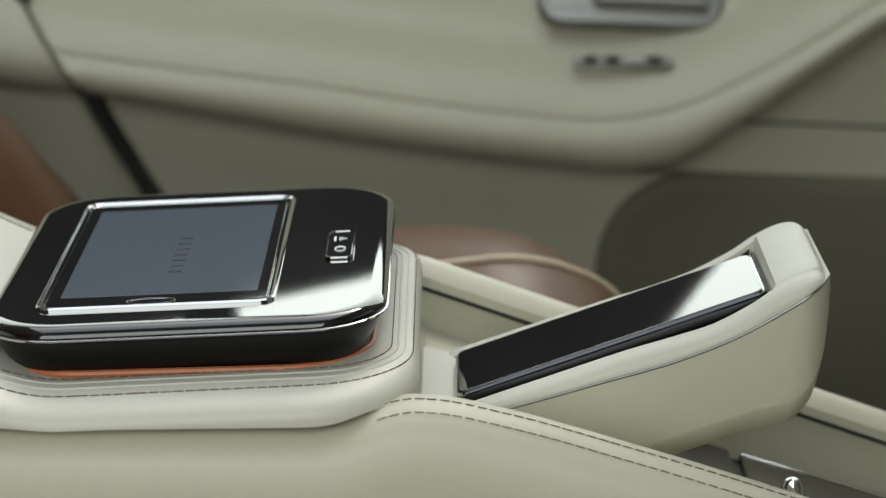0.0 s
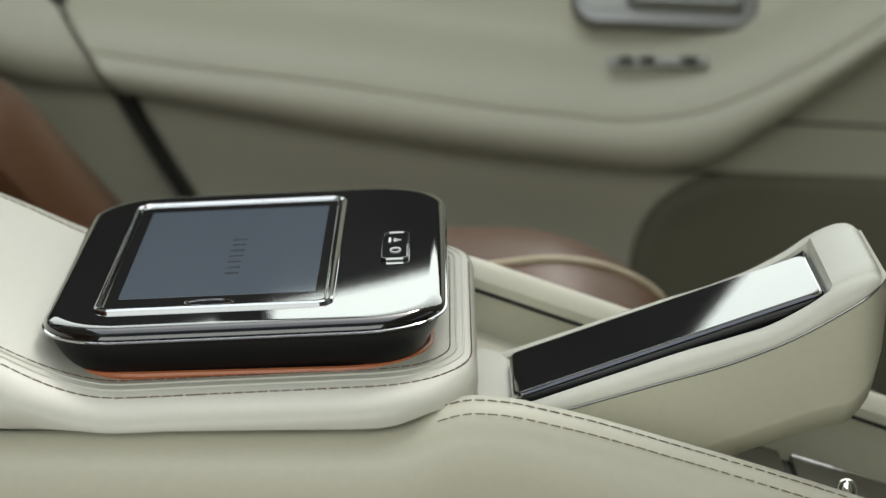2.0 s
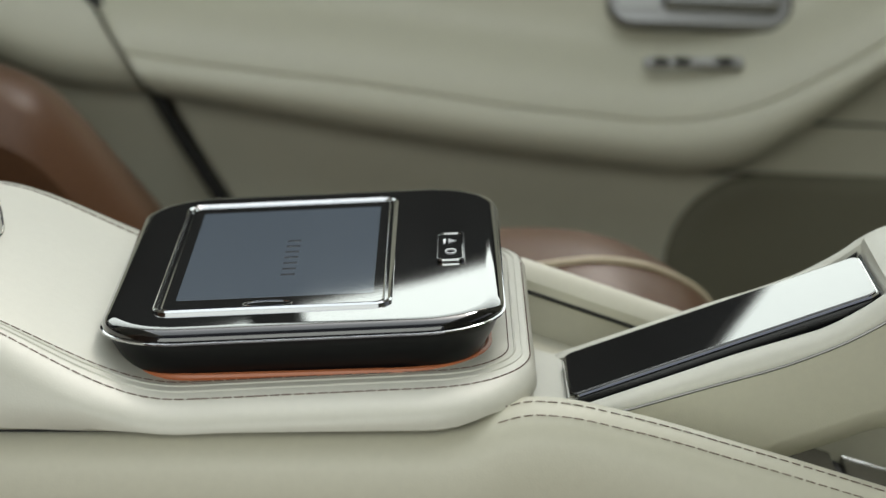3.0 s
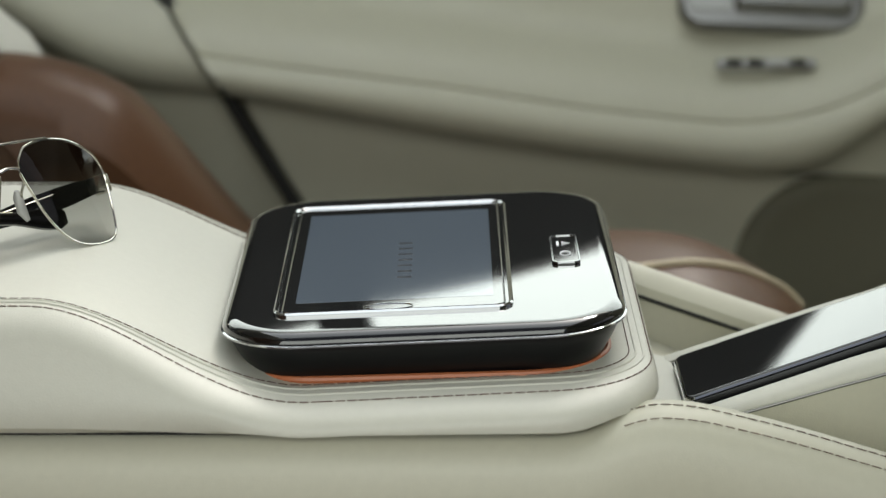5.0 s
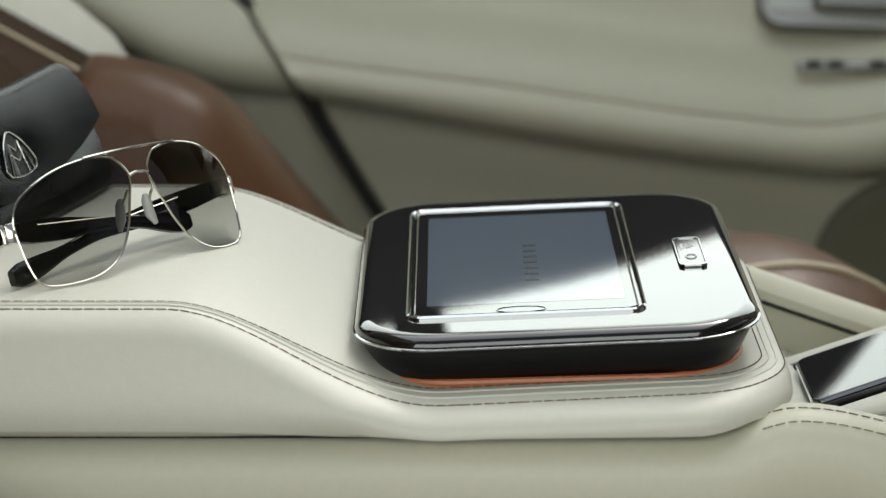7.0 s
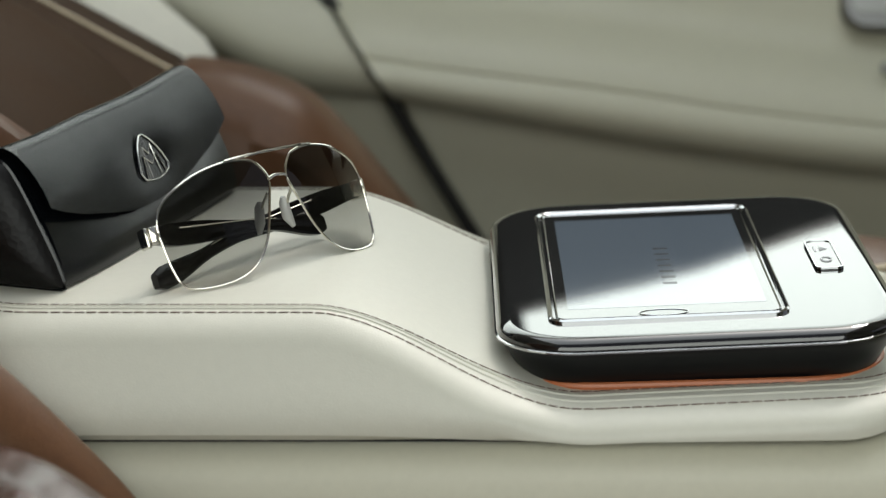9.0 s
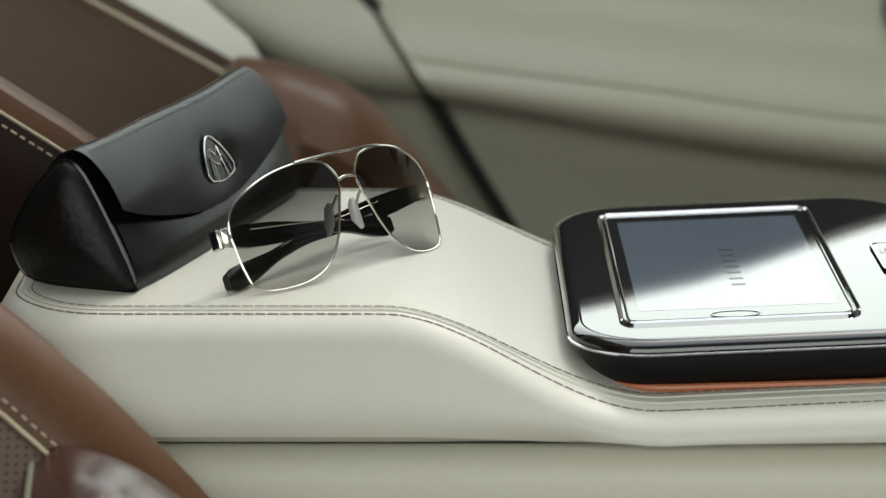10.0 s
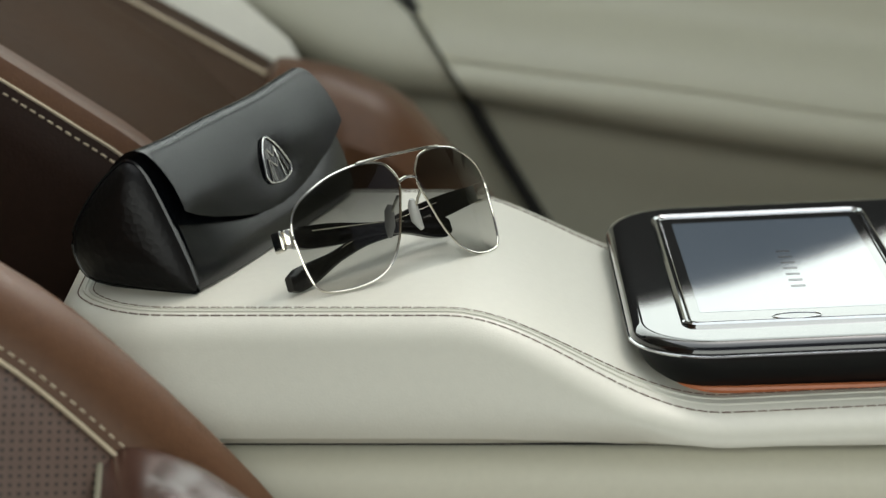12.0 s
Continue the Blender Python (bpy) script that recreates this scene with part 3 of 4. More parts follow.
    # folded temples: black bars with an angled broad tip, crossing behind the lenses
    def temple(side, depth, reach, z_end):
        x0, y0 = side * 0.0640, wrap(0.063) + 0.003
        rings = []
        n = 26
        for i in range(n + 1):
            q = i / n
            x = x0 - side * reach * q
            y = y0 + depth * math.sin(min(q * 5, 1) * math.pi / 2) + (0.020 - y0 - depth) * smooth_step(q, 0.3, 1)
            z = 0.0255 + (z_end - 0.0255) * (0.75 * q + 0.25 * smooth_step(q, 0.55, 1))
            h = 0.0036 + 0.0012 * smooth_step(q, 0.02, 0.15) - 0.0022 * smooth_step(q, 0.25, 0.6) + 0.0022 * smooth_step(q, 0.72, 0.93)
            if i == n:
                h *= 0.62
            w = 0.0018
            rings.append([(x, y - w * 0.7, z - h), (x, y - w, z - h * 0.7), (x, y - w, z + h * 0.7), (x, y - w * 0.7, z + h), (x, y + w * 0.7, z + h), (x, y + w, z + h * 0.7), (x, y + w, z - h * 0.7), (x, y + w * 0.7, z - h)])
        return loft(rings)

    def inlay(side, depth, reach, z_end, q0, q1, up):
        path = []
        y0 = wrap(0.063) + 0.003
        for i in range(13):
            q = q0 + (q1 - q0) * i / 12
            y = y0 + depth + (0.020 - y0 - depth) * smooth_step(q, 0.3, 1)
            path.append((side * 0.0640 - side * reach * q, y - 0.0019, 0.0255 + (z_end - 0.0255) * (0.75 * q + 0.25 * smooth_step(q, 0.55, 1)) + up))
        return tube(path, 0.0003, 6)

    left, right = (-1, 0.004, 0.104, 0.0145), (1, 0.010, 0.128, 0.0078)
    t1 = part("temple", temple(*left), M_TEMPLE, gl, "folded black temple")
    part("temple_core", inlay(*left, 0.18, 0.72, 0.0024), M_GOLD, t1, "gold inlay line")
    t2 = part("temple", temple(*right), M_TEMPLE, gl, "folded black temple")
    part("temple_core", inlay(*right, 0.18, 0.72, 0.0024), M_GOLD, t2, "gold inlay line")
    for k in range(9):
        part("temple_mark", box(-0.0006, 0.0006, -0.0002, 0.0002, -0.0005, 0.0005), M_GOLD, t2, m=pose(0.0290 - 0.0018 * k, 0.0188, 0.0205 - 0.00018 * k))
    return gl


build_glasses()


# ---- spectacle case ----
def build_case():
    # local: x along the ridge (away), y across, z up
    ang = math.degrees(math.atan2(0.169, 0.056))
    m = pose(-0.2815, -0.186, 0.6050, 0, 0, ang)
    cs = thing("spectacle_case", "black leather folding spectacle case with metal emblem on its flap", "glasses case", "", m)
    L = 0.178

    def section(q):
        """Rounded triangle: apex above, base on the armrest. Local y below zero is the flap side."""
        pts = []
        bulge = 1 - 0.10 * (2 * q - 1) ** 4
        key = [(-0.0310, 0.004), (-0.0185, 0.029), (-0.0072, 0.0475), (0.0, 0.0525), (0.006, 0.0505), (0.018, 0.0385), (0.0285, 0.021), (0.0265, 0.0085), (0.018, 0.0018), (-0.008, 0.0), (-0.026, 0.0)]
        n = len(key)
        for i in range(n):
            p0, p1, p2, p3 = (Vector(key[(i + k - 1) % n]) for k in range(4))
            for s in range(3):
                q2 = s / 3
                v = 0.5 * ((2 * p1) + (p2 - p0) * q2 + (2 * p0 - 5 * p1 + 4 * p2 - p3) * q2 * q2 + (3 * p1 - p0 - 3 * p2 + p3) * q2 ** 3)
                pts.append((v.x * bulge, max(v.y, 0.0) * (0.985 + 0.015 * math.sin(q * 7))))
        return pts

    rings = []
    for i in range(15):
        q = i / 14
        rings.append([(L * q + 0.004 * math.sin(z * 60), y, z) for y, z in section(q)])
    part("body", loft(rings), M_CASE, cs)
    # quilted end wall
    sec = section(0)
    rings = []
    for k, s in enumerate((1.0, 0.985, 0.9, 0.7, 0.4, 0.1)):
        rings.append([(-0.0005 - 0.010 * math.sqrt(max(0, 1 - s * s)) , y * s, 0.024 + (z - 0.024) * s) for y, z in sec])
    part("end_wall", loft(rings), M_CROC, cs, "embossed black leather end")
    part("end_piping", tube([(-0.001, y, z) for y, z in sec], 0.0011, 6, True), M_CASE, cs)
    # flap: over the ridge, down the forward face, with a bowed lower edge
    nx, nv = 36, 30
    prof = []
    y, z, ds = 0.0135, 0.0, 0.0005
    for k in range(240):
        v = k * ds - 0.013
        phi = radians(50 - 90 * smooth_step(v, -0.009, 0.011) - 28 * smooth_step(v, 0.004, 0.036))
        prof.append((y, z))
        y, z = y - math.cos(phi) * ds, z + math.sin(phi) * ds
    crown = max(z for y, z in prof)
    mid = [y for y, z in prof if z == crown][0]
    prof = [(y - mid, z - crown + 0.0560) for y, z in prof]
    grid = []
    for i in range(nx + 1):
        q = i / nx
        x = 0.0005 + (L + 0.0005) * q
        reach = 0.047 + 0.017 * math.sin(math.pi * q) ** 0.8
        sag = -0.0015 * math.sin(math.pi * q)
        row = []
        for j in range(nv + 1):
            v = j / nv * reach
            y, z = prof[int(v / ds)]
            k = v - 0.013
            dent = 0.0016 * math.exp(-((q - 0.545) ** 2) / 0.012) * math.exp(-((k - 0.0335) ** 2) / 0.00010)
            wave = 0.0004 * math.sin(q * 11 + k * 60)
            row.append((x, y + dent - wave - 0.0018, z + sag - wave * 0.5))
        grid.append(row)
    bm = loft(grid, False, False)
    bmesh.ops.solidify(bm, geom=bm.faces[:], thickness=0.0016)
    part("flap", bm, M_CASE, cs, "black leather flap")
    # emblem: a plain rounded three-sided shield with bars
    k0 = int((0.013 + 0.0335) / ds)
    (ya, za), (yb, zb) = prof[k0 - 16], prof[k0 + 16]
    em = pose(0.0970, (ya + yb) / 2 - 0.0015, (za + zb) / 2 - 0.0010) @ pose(0, 0, 0, math.degrees(math.atan2(za - zb, ya - yb)), 0, 0)
    corner = [Vector((-0.0008, 0.0112)), Vector((-0.0140, -0.0072)), Vector((0.0140, -0.0072))]
    out = []
    for k in range(3):
        c0, c1 = corner[k], corner[(k + 1) % 3]
        away = Vector((c1.y - c0.y, c0.x - c1.x)).normalized() * -1
        if away.dot(c0 + c1) < 0:
            away = -away
        for i in range(1, 12):
            q = i / 12
            v = c0.lerp(c1, q) + away * (0.0105 * q * (1 - q))
            out.append((v.x, v.y, 0.0006))
    e = part("emblem", tube(out, 0.00042, 6, True), M_EMBLEM, cs, "silver shield-shaped emblem", m=em)
    part("emblem_field", loft([[(x * 0.97, y * 0.97, z - 0.0018) for x, y, z in out], [(x * 0.97, y * 0.97, z - 0.0004) for x, y, z in out]]), M_CASE, e, "black field")
    bars = [((-0.0095, -0.0084), (-0.0060, 0.0012)), ((-0.0060, 0.0012), (0.0, -0.0030)), ((0.0, -0.0030), (0.0060, 0.0012)), ((0.0060, 0.0012), (0.0095, -0.0084))]
    bars += [((-0.0048, -0.0086), (-0.0040, 0.0056)), ((-0.0040, 0.0056), (0.0, 0.0016)), ((0.0, 0.0016), (0.0040, 0.0056)), ((0.0040, 0.0056), (0.0048, -0.0086))]
    for (xa, ya), (xb, yb) in bars:
        part("emblem_bar", tube([(xa, ya, 0.0005), (xb, yb, 0.0005)], 0.00036, 5), M_EMBLEM, e)
    return cs


build_case()


# ---- seats ----
def back_curve(q):
    """The reclined backrest's crest line in x and z, from the top (0) to the lap (1)."""
    x = -0.62 + 0.47 * q
    return x, lerp_curve(x, [-0.64, -0.50, -0.40, -0.316, -0.2965, -0.2688, -0.2408, -0.2205, -0.17, -0.14], [0.90, 0.775, 0.699, 0.644, 0.631, 0.607, 0.579, 0.5566, 0.49, 0.45])


def back_surface(name, y_list, parent, mat, x_shift=0.0, q0=0.0, q1=1.0, n=40, label=""):
    """A padded strip of the backrest. y_list: (y, height off the line)."""
    rings = []
    uv = []
    for i in range(n + 1):
        q = q0 + (q1 - q0) * i / n
        x, z = back_curve(q)
        x2, z2 = back_curve(q + 0.01)
        t = Vector((x2 - x, 0, z2 - z)).normalized()
        nrm = Vector((-t.z, 0, t.x))
        rings.append([(x + x_shift + nrm.x * h, y, z + nrm.z * h) for y, h in y_list])
        uv.append(q * 0.66)
    bm = loft(rings)
    lay = bm.loops.layers.uv.new("UVMap")
    for fc in bm.faces:
        for lp in fc.loops:
            lp[lay].uv = ((lp.vert.co.x - lp.vert.co.z) * 0.72, lp.vert.co.y)
    return part(name, bm, mat, parent, label)


def strip_point(q, y, h, x_shift=0.0):
    x, z = back_curve(q)
    x2, z2 = back_curve(q + 0.01)
    t = Vector((x2 - x, 0, z2 - z)).normalized()
    nrm = Vector((-t.z, 0, t.x))
    return (x + x_shift + nrm.x * h, y, z + nrm.z * h), tuple(nrm)


def build_near_seat():
    st = thing("rear_seat", "brown leather rear seat with perforated centre and cream piping", "car seat", "rear seats")
    back_surface("inner_bolster", [(-0.262, -0.12), (-0.257, -0.035), (-0.260, -0.018), (-0.267, -0.0085), (-0.278, -0.006), (-0.290, -0.0115), (-0.300, -0.0215), (-0.303, -0.033), (-0.303, -0.12)], st, M_BROWN)
    rings = []
    for i in range(41):
        (x, y, z), nr = strip_point(i / 40, -0.3040, -0.0298)
        rings.append([(x - 0.03, -0.300, z - 0.06), (x, -0.3030, z), (x, -0.306, z - 0.001), (x, -0.318, z - 0.018), (x, -0.335, z - 0.045), (x, -0.36, z - 0.085), (x, -0.42, z - 0.13), (x, -0.70, z - 0.15), (x, -0.70, z - 0.28), (x - 0.03, -0.300, z - 0.28)])
    bm = loft(rings)
    lay = bm.loops.layers.uv.new("UVMap")
    for fc in bm.faces:
        for lp in fc.loops:
            c = lp.vert.co
            lp[lay].uv = (c.x, c.z * 0.95 + c.y * 0.30)
    part("centre_panel", bm, M_PERF, st, "perforated brown leather")
    # Unseen backrest block, added to keep near-side light off the cabin's left.
    part("back_block", box(-0.80, -0.385, -0.74, -0.262, 0.20, 0.98, 0.05, 4), M_BROWN, st)
    part("piping", tube([strip_point(q, -0.3045, -0.0285)[0] for q in np.linspace(0, 1, 60)], 0.0009, 8), M_THREAD_L, st, "cream piping")
    dense = [strip_point(q, -0.3026, -0.0250) for q in np.arange(0, 1, 0.0006)]
    o = part("stitching", stitches(dense, 0.0030, 0.0017, 0.00045, 0.0003), M_THREAD_L, st, "cream thread")
    o["kind"] = "stuff"
    part("cushion", box(-0.25, 0.38, -0.76, -0.27, 0.22, 0.40, 0.04, 4), M_BROWN, st)
    return st


build_near_seat()


def build_pillow():
    pl = thing("pillow", "shiny dark brown pillow leaning on the seat", "pillow", "", pose(-0.232, -0.375, 0.5155, 12, 42, 8))
    bm = bmesh.new()
    nu, nv = 30, 30
    top, bot = [], []
    for sgn, store in ((1, top), (-1, bot)):
        for i in range(nu + 1):
            row = []
            for j in range(nv + 1):
                u, v = 2 * i / nu - 1, 2 * j / nv - 1
                h = 0.036 * (max(0, (1 - u ** 4)) * max(0, (1 - v ** 4))) ** 0.6
                h += 0.002 * math.sin(4 * u + 5 * v) * (1 - u * u) * (1 - v * v) + 0.003 * math.sin(14 * (u + v)) * (u * u) * (1 - v * v)
                pinch = 1 - 0.10 * (u * u) * (1 - v * v) - 0.05 * (1 - u * u) * (v * v)
                row.append(bm.verts.new((0.070 * u * pinch, 0.095 * v * pinch, sgn * h)))
            store.append(row)
    for store in (top, bot):
        for i in range(nu):
            for j in range(nv):
                bm.faces.new((store[i][j], store[i + 1][j], store[i + 1][j + 1], store[i][j + 1]))
    bmesh.ops.remove_doubles(bm, verts=bm.verts, dist=1e-5)
    part("cover", bm, M_SATIN, pl)
    edge = []
    for k in range(80):
        s = k / 20
        if s < 1:
            u, v = -1 + 2 * s, -1
        elif s < 2:
            u, v = 1, -1 + 2 * (s - 1)
        elif s < 3:
            u, v = 1 - 2 * (s - 2), 1
        else:
            u, v = -1, 1 - 2 * (s - 3)
        pinch = 1 - 0.10 * (u * u) * (1 - v * v) - 0.05 * (1 - u * u) * (v * v)
        edge.append((0.0705 * u * pinch, 0.0955 * v * pinch, 0))
    part("piping", tube(edge, 0.0012, 6, True), M_TAUPE, pl, "pale taupe piping")


build_pillow()


SHOULDER_Z = 0.6073


def build_far_seat():
    st = thing("rear_seat", "brown leather rear seat with cream piping beside the far door", "car seat", "rear seats")
    xs = -0.003
    back_surface("inner_bolster", [(-0.030, -0.14), (-0.034, -0.03), (-0.031, -0.012), (-0.022, -0.002), (-0.010, 0.0), (0.008, -0.006), (0.020, -0.016), (0.020, -0.14)], st, M_BROWN, xs)
    back_surface("side_panel", [(-0.0335, -0.16), (-0.0365, -0.06), (-0.0370, -0.03), (-0.0352, -0.0130), (-0.0325, -0.0092), (-0.028, -0.03), (-0.028, -0.16)], st, M_DEEP, xs, label="dark brown leather side")
    dense = [strip_point(q, -0.0352, -0.0128, xs) for q in np.arange(0, 1, 0.0006)]
    o = part("stitching", stitches(dense, 0.0032, 0.0015, 0.0005, 0.0003), M_THREAD_L, st, "cream thread")
    o["kind"] = "stuff"
    part("piping", tube([strip_point(q, -0.0312, -0.0088, xs)[0] for q in np.linspace(0, 1, 60)], 0.0008, 8), M_THREAD_L, st, "cream piping")
    back_surface("centre_panel", [(0.020, -0.14), (0.022, -0.022), (0.06, -0.016), (0.15, -0.012), (0.26, -0.016), (0.31, -0.024), (0.31, -0.14)], st, M_BACK, xs, label="dark brown leather backrest")
    # outer bolster: a rounded lobe
    rings = []
    for i in range(33):
        q = i / 32
        x = -0.268 + 0.198 * q
        z = lerp_curve(x - 0.012, [-0.50, -0.40, -0.30, -0.255, -0.227, -0.19, -0.17, -0.15, -0.116, -0.08], [0.60, 0.60, 0.595, 0.592, 0.586, 0.567, 0.545, 0.5205, 0.480, 0.44])
        z -= 0.022 * (1 - min((x + 0.268) / 0.014, 1)) ** 2
        rings.append([(x, y, z - d) for y, d in ((0.29, 0.16), (0.29, 0.03), (0.305, 0.010), (0.335, 0.001), (0.36, 0.0), (0.38, 0.004), (0.40, 0.022), (0.405, 0.16))])
    part("outer_bolster", loft(rings), M_BROWN, st)
    # outer shoulder of the backrest, with a cream edge
    rings = []
    for i in range(17):
        x = -0.62 + 0.36 * i / 16
        z = SHOULDER_Z - 0.557 * (x + 0.30)
        rings.append([(x, 0.28, z - 0.25), (x, 0.28, z - 0.016), (x, 0.315, z - 0.004), (x, 0.338, z), (x, 0.36, z - 0.003), (x, 0.418, z - 0.007), (x, 0.424, z - 0.014), (x, 0.424, z - 0.25)])
    part("shoulder", loft(rings), M_BACK, st, "dark brown leather shoulder")
    part("piping", tube([(x, 0.339, SHOULDER_Z + 0.0008 - 0.557 * (x + 0.30)) for x in np.linspace(-0.62, -0.262, 20)], 0.0014, 8), M_THREAD_L, st, "cream piping")

    # seat cushion
    def dome(x):
        return lerp_curve(x, [-0.16, 0.0, 0.08, 0.11, 0.14, 0.17, 0.20, 0.22], [0.515, 0.527, 0.5322, 0.5325, 0.529, 0.5163, 0.493, 0.46])

    drop_y = [0.05, 0.062, 0.085, 0.112, 0.124, 0.14, 0.165, 0.185, 0.205, 0.235, 0.28, 0.40, 0.44]
    drop = [0.05, 0.030, 0.016, 0.0065, 0.0040, 0.001, 0.0, 0.004, 0.022, 0.085, 0.105, 0.10, 0.13]
    rings = []
    for i in range(40):
        x = -0.16 + 0.38 * i / 39
        rings.append([(x, 0.05, dome(x) - 0.30)] + [(x, y, dome(x) - d) for y, d in zip(drop_y, drop)] + [(x, 0.44, dome(x) - 0.30)])
    part("cushion", loft(rings), M_BROWN, st)
    welt = []
    for x in np.arange(-0.10, 0.204, 0.005):
        y = lerp_curve(x, [-0.10, 0.06, 0.0925, 0.13, 0.156, 0.18, 0.193, 0.205], [0.100, 0.105, 0.109, 0.122, 0.135, 0.150, 0.157, 0.160])
        welt.append((x, y, dome(x) - float(np.interp(y, drop_y, drop)) + 0.0004))
    part("piping", tube(welt, 0.0024, 8), M_THREAD_L, st, "cream piping")


build_far_seat()


def build_belt():
    bl = thing("seat_belt", "cream seat belt running beside the far seat", "seat belt")
    p = [(-0.36, 0.45, 0.665), (-0.33, 0.45, 0.628), (-0.30, 0.45, 0.596), (-0.272, 0.45, 0.571), (-0.255, 0.452, 0.54)]
    rings = []
    for x, y, z in p:
        rings.append([(x + sx * 0.0165, y + dy + sx * 0.014, z + sx * 0.013) for sx, dy in ((-1, 0), (1, 0), (1, 0.0015), (-1, 0.0015))])
    part("webbing", loft(rings), M_BELT, bl)
    part("guide", box(-0.022, 0.022, -0.004, 0.006, -0.010, 0.010, 0.003), M_CREAM, bl, "cream belt guide", m=pose(-0.252, 0.453, 0.542, 0, 38, 0))


build_belt()


# ---- the far door and the body side ----
def seal_x(z):
    return lerp_curve(z, [0.10, 0.30, 0.442, 0.51, 0.545, 0.595, 0.70, 0.85], [0.05, -0.005, -0.0919, -0.1325, -0.1515, -0.1855, -0.25, -0.33])


LOW_X = [-0.20, -0.118, 0.034, 0.1865, 0.2248, 0.263, 0.30, 0.40, 0.55, 0.8]
LOW_Z = [0.5355, 0.521, 0.4937, 0.4735, 0.4700, 0.4755, 0.4985, 0.569, 0.66, 0.70]
CRE_X = [-0.20, -0.124, -0.0036, 0.148, 0.2166, 0.262, 0.318, 0.3986, 0.55, 0.8]
CRE_Z = [0.562, 0.550, 0.5345, 0.5132, 0.5085, 0.5165, 0.5422, 0.592, 0.68, 0.73]


def build_door():
    dr = tagged(new("door_1"), "cream leather car door with padded armrest and silver handle", "car door", kind="structure")
    xs = [-0.33, -0.29, -0.25, -0.22] + [-0.20 + 0.0125 * i for i in range(64)] + [0.65, 0.75, 0.9]
    rings = []
    for x in xs:
        lo, cr = lerp_curve(x, LOW_X, LOW_Z), lerp_curve(x, CRE_X, CRE_Z)
        h = cr - lo
        col = [(0.66, 0.12), (0.605, 0.12), (0.600, 0.30), (0.598, lo - 0.06), (0.600, lo - 0.006), (0.580, lo - 0.003), (0.560, lo), (0.549, lo + h * 0.12), (0.542, lo + h * 0.35), (0.540, lo + h * 0.6), (0.5425, lo + h * 0.85), (0.546, cr - 0.0015), (0.5475, cr), (0.5465, cr + 0.002), (0.549, cr + 0.008), (0.557, cr + 0.018), (0.572, cr + 0.028), (0.592, cr + 0.036), (0.606, cr + 0.045), (0.612, cr + 0.06), (0.615, max(cr + 0.09, 0.70)), (0.66, max(cr + 0.09, 0.70))]
        pts = []
        for y, z in col:
            pts.append((max(x, seal_x(z) + 0.002), y, z))
        rings.append(pts)
    part("panel", loft(rings), M_DOOR, dr)
    # pull handle recess with a silver surround
    handle = part("handle_surround", slab(0.064, 0.021, 0.018, [(0, -0.006), (0, 0.002), (0.003, 0.005)], 8), M_SILVER, dr, "brushed silver handle surround", m=pose(0.233, 0.606, 0.5805, 62, 2, 0))
    part("lever", slab(0.040, 0.0085, 0.005, [(0, 0), (0.0, 0.006), (0.003, 0.010)], 8), M_SILVER, handle, "chrome lever", m=pose(0.014, 0.0, 0.005))
    part("lever_dish", slab(0.016, 0.010, 0.006, [(0, 0.004), (0.002, 0.0062)], 6), M_PAD, handle, "pale grey insert", m=pose(-0.042, 0.0, 0.0))
    sw = part("switch_panel", slab(0.034, 0.0040, 0.003, [(0, -0.002), (0, 0.002), (0.001, 0.003)], 6), M_SILVER, dr, "dark switch panel", m=pose(0.226, 0.5655, 0.5445, 42, 0, 0))
    for k in range(4):
        part("switch", slab(0.0055, 0.0026, 0.0012, [(0, 0), (0, 0.002), (0.001, 0.003)], 3), M_PAD if k == 2 else M_DARK, sw, m=pose(-0.022 + 0.0145 * k, 0.0, 0.002))
    # Pocket slab whose dark colour carries the shade in the recess.
    part("map_pocket_shade", slab(0.30, 0.101, 0.07, [(0.0, -0.004), (0.0, 0.003), (0.004, 0.006), (0.012, 0.007)], 8, 4), M_TAUPE, dr, "map pocket in taupe darkened to paint its shade", m=pose(0.510, 0.596, 0.352, 90, 2, 0))
    part("panel_joint", tube([(x, 0.5975, 0.497 - 0.04 * (x - 0.3)) for x in np.arange(0.29, 0.8, 0.02)], 0.0011, 6), M_RUBBER, dr, "dark panel joint")
    part("lower_joint", tube([(x, 0.5975, 0.462 - 0.05 * (x - 0.24)) for x in np.arange(0.235, 0.8, 0.02)], 0.0011, 6), M_RUBBER, dr, "dark panel joint")
    return dr


build_door()


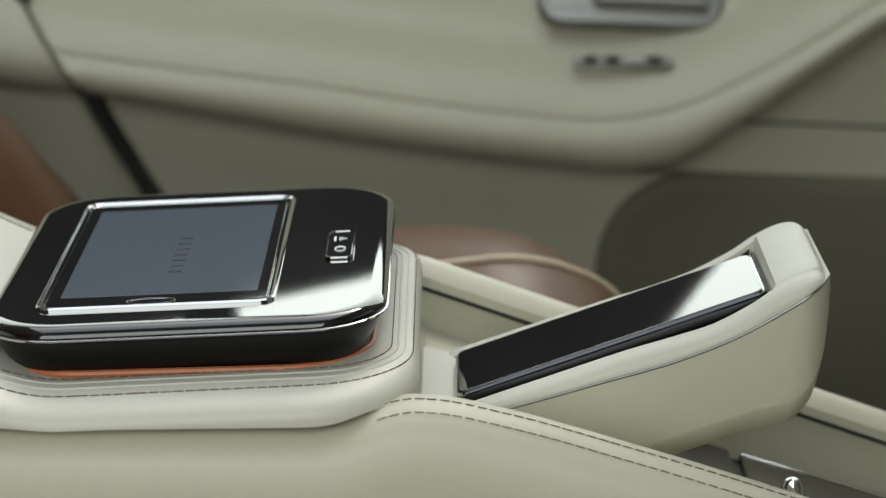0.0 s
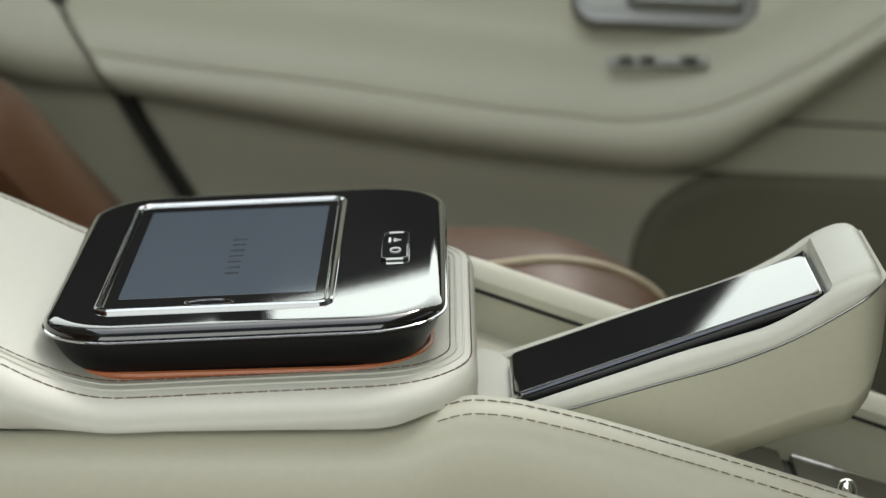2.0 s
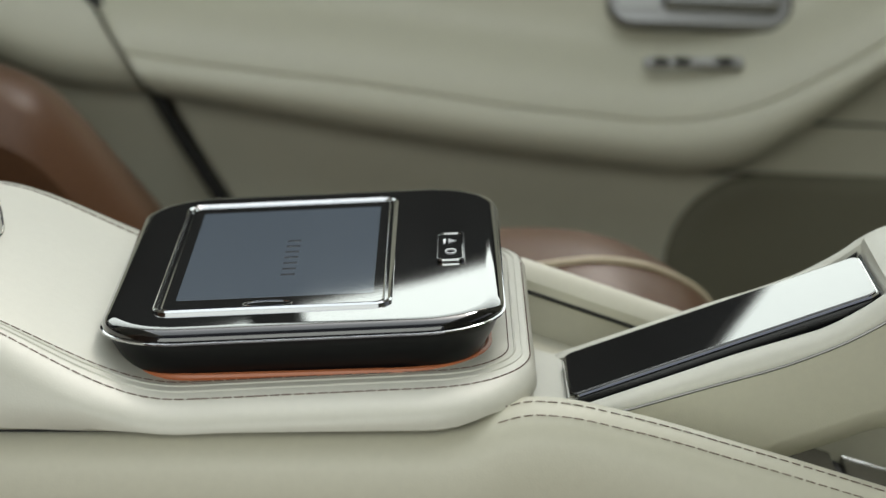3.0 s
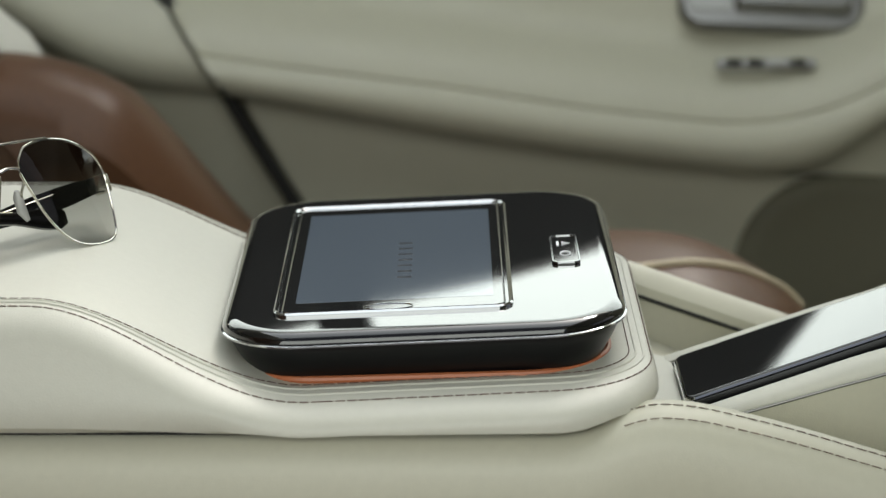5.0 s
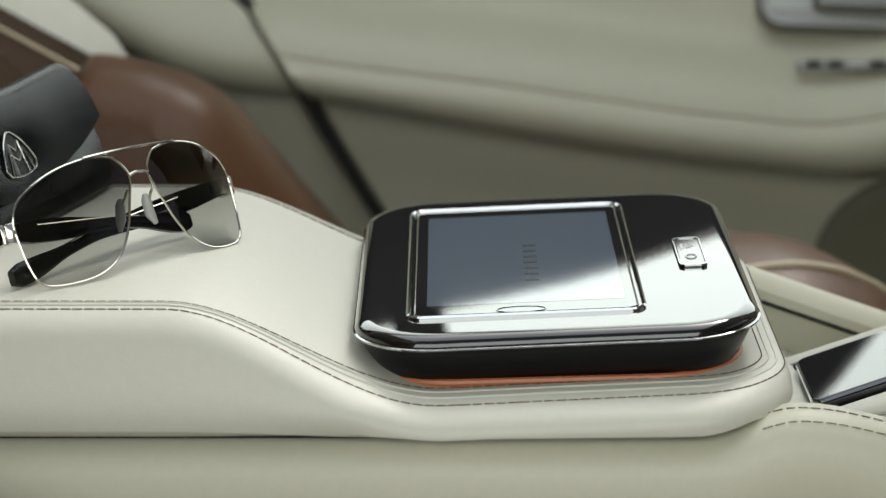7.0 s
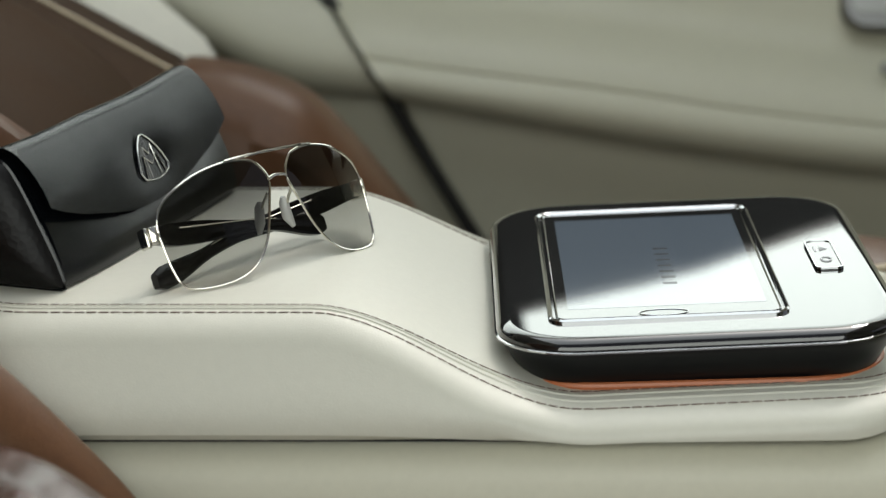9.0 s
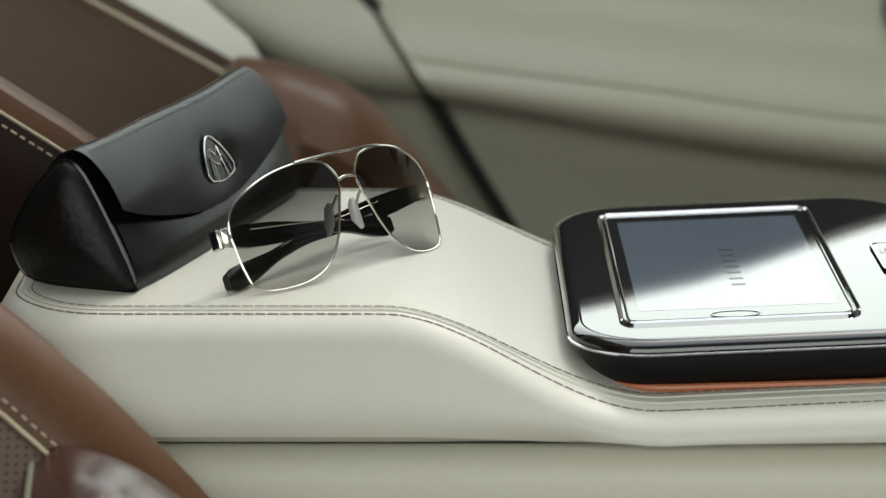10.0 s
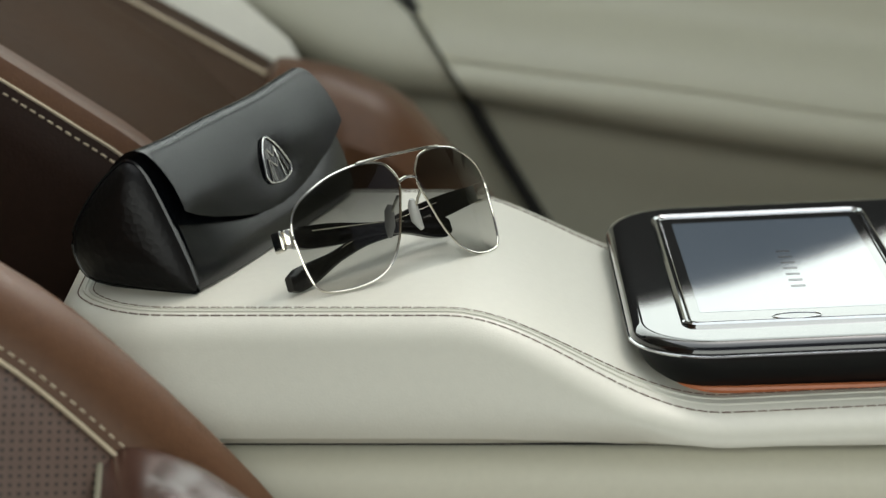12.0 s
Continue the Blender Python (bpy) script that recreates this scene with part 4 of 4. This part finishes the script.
def build_quarter():
    q = tagged(new("wall_far"), "cream leather body side trim behind the door", "car trim", kind="structure")
    rings = []
    for x in [-1.2, -0.9, -0.6, -0.45] + [-0.40 + 0.01 * i for i in range(47)]:
        lo = lerp_curve(x, [-1.2, -0.45, -0.289, -0.2632, -0.2185, -0.19, -0.16, -0.09], [0.70, 0.64, 0.575, 0.5595, 0.537, 0.5300, 0.527, 0.525])
        col = [(0.66, 0.12), (0.60, 0.12), (0.597, 0.30), (0.597, lo - 0.03), (0.598, lo - 0.005), (0.575, lo - 0.002), (0.560, lo + 0.001), (0.551, lo + 0.010), (0.548, lo + 0.022), (0.552, lo + 0.036), (0.562, lo + 0.05), (0.580, lo + 0.07), (0.60, lo + 0.10), (0.615, max(lo + 0.14, 0.70)), (0.66, max(lo + 0.14, 0.70))]
        rings.append([(min(x, seal_x(z) - 0.003), y, z) for y, z in col])
    part("trim_panel", loft(rings), M_DOOR, q)
    part("door_seal", tube([(seal_x(z), 0.572 + 0.02 * smooth_step(z, 0.58, 0.66), z) for z in np.arange(0.12, 0.80, 0.012)], 0.0050, 10), M_RUBBER, q, "black rubber door seal")
    part("seal_backing", loft([[(seal_x(z) - 0.02, 0.610, z), (seal_x(z) + 0.02, 0.610, z), (seal_x(z) + 0.02, 0.635, z), (seal_x(z) - 0.02, 0.635, z)] for z in np.arange(0.12, 0.80, 0.03)]), M_RUBBER, q)
    return q


build_quarter()


# ---- upper door, window, pillars ----
def build_window():
    up = tagged(new("window_1"), "far side window with black sill and pillars", "car window", kind="structure")

    def sill(x):
        return lerp_curve(x, [-1.3, -0.4, -0.2, -0.08, 0.055, 0.143, 0.3, 0.6, 1.3], [0.90, 0.872, 0.852, 0.830, 0.810, 0.787, 0.757, 0.73, 0.70])

    rings = []
    for i in range(60):
        x = -1.2 + 2.4 * i / 59
        rings.append([(x, 0.618, 0.695), (x, 0.610, 0.72), (x, 0.612, sill(x) - 0.01), (x, 0.625, sill(x)), (x, 0.66, sill(x)), (x, 0.66, 0.695)])
    part("sill_trim", loft(rings), M_RUBBER, up, "matt black sill trim")
    part("window_frame", box(-1.2, 1.2, 0.55, 0.62, 1.32, 1.42, 0.01), M_ROOF, up)
    for x0, w, nm in ((-0.105, 0.036, "divider"), (0.72, 0.12, "pillar")):
        rings = [[(x0 + 0.10 * s - w / 2, 0.63 - 0.05 * s, 0.72 + 0.64 * s), (x0 + 0.10 * s + w / 2, 0.63 - 0.05 * s, 0.72 + 0.64 * s), (x0 + 0.10 * s + w / 2, 0.67 - 0.05 * s, 0.72 + 0.64 * s), (x0 + 0.10 * s - w / 2, 0.67 - 0.05 * s, 0.72 + 0.64 * s)] for s in (0, 0.5, 1)]
        part(nm, loft(rings), M_RUBBER, up)
    gl = part("pane", box(-1.2, 1.2, 0.645, 0.649, 0.76, 1.36), M_WINDOW, up)
    gl.visible_shadow = False


build_window()


# ---- cabin shell ----
def shell(name, bm, mat, label, category):
    return tagged(part(name, bm, mat), label, category, kind="structure")


shell("floor", box(-1.2, 1.6, -0.62, 0.66, 0.08, 0.12, 0.005), M_CARPET, "taupe carpet on the cabin floor", "floor")
shell("ceiling", box(-1.2, -0.45, -0.7, 0.62, 1.42, 1.48, 0.01), M_ROOF, "light headliner behind the glass roof", "ceiling")
# Roof panel out of view, added to darken the right end of the door.
shell("ceiling_front_shade", box(0.45, 1.6, -0.7, 0.62, 1.42, 1.48, 0.01), M_ROOF, "unseen light headliner added to shade the cabin's front", "ceiling")
shell("wall_rear", box(-1.24, -1.2, -0.7, 0.66, 0.12, 1.48, 0.005), M_TAUPE, "taupe lined rear bulkhead", "wall")
shell("wall_front", box(1.6, 1.64, -0.7, 0.66, 0.12, 1.0, 0.005), M_TAUPE, "taupe lined front bulkhead", "wall")
# Wall out of view, added to keep fill light off the far door.
shell("wall_near_block", box(0.38, 1.64, -0.76, -0.71, 0.12, 1.48, 0.01), M_TAUPE, "unseen taupe wall added to block near-side light", "wall")
shell("backdrop", box(-4, 4, 3.0, 3.05, 0.2, 3.2), M_BACKDROP, "bright white daylight screen beyond the far window", "backdrop")
shell("ground", box(-40, 40, -40, 40, -0.35, -0.30), M_GROUND, "plain grey studio floor under the car", "ground")


# Seat back outside the view, set here to shade the door's front half.
def build_seat_block():
    st = thing("front_seat_block", "unseen taupe seat back added to shade the far door", "car seat")
    rings = []
    for i in range(13):
        z = 0.20 + 0.9 * i / 12
        x = 0.47 + 0.14 * (z - 0.2)
        rings.append([(x + dx, y, z) for dx, y in ((0.03, 0.10), (0.0, 0.13), (-0.012, 0.30), (0.0, 0.47), (0.03, 0.50), (0.15, 0.50), (0.15, 0.10))])
    part("back_shell", loft(rings), M_TAUPE, st)


build_seat_block()
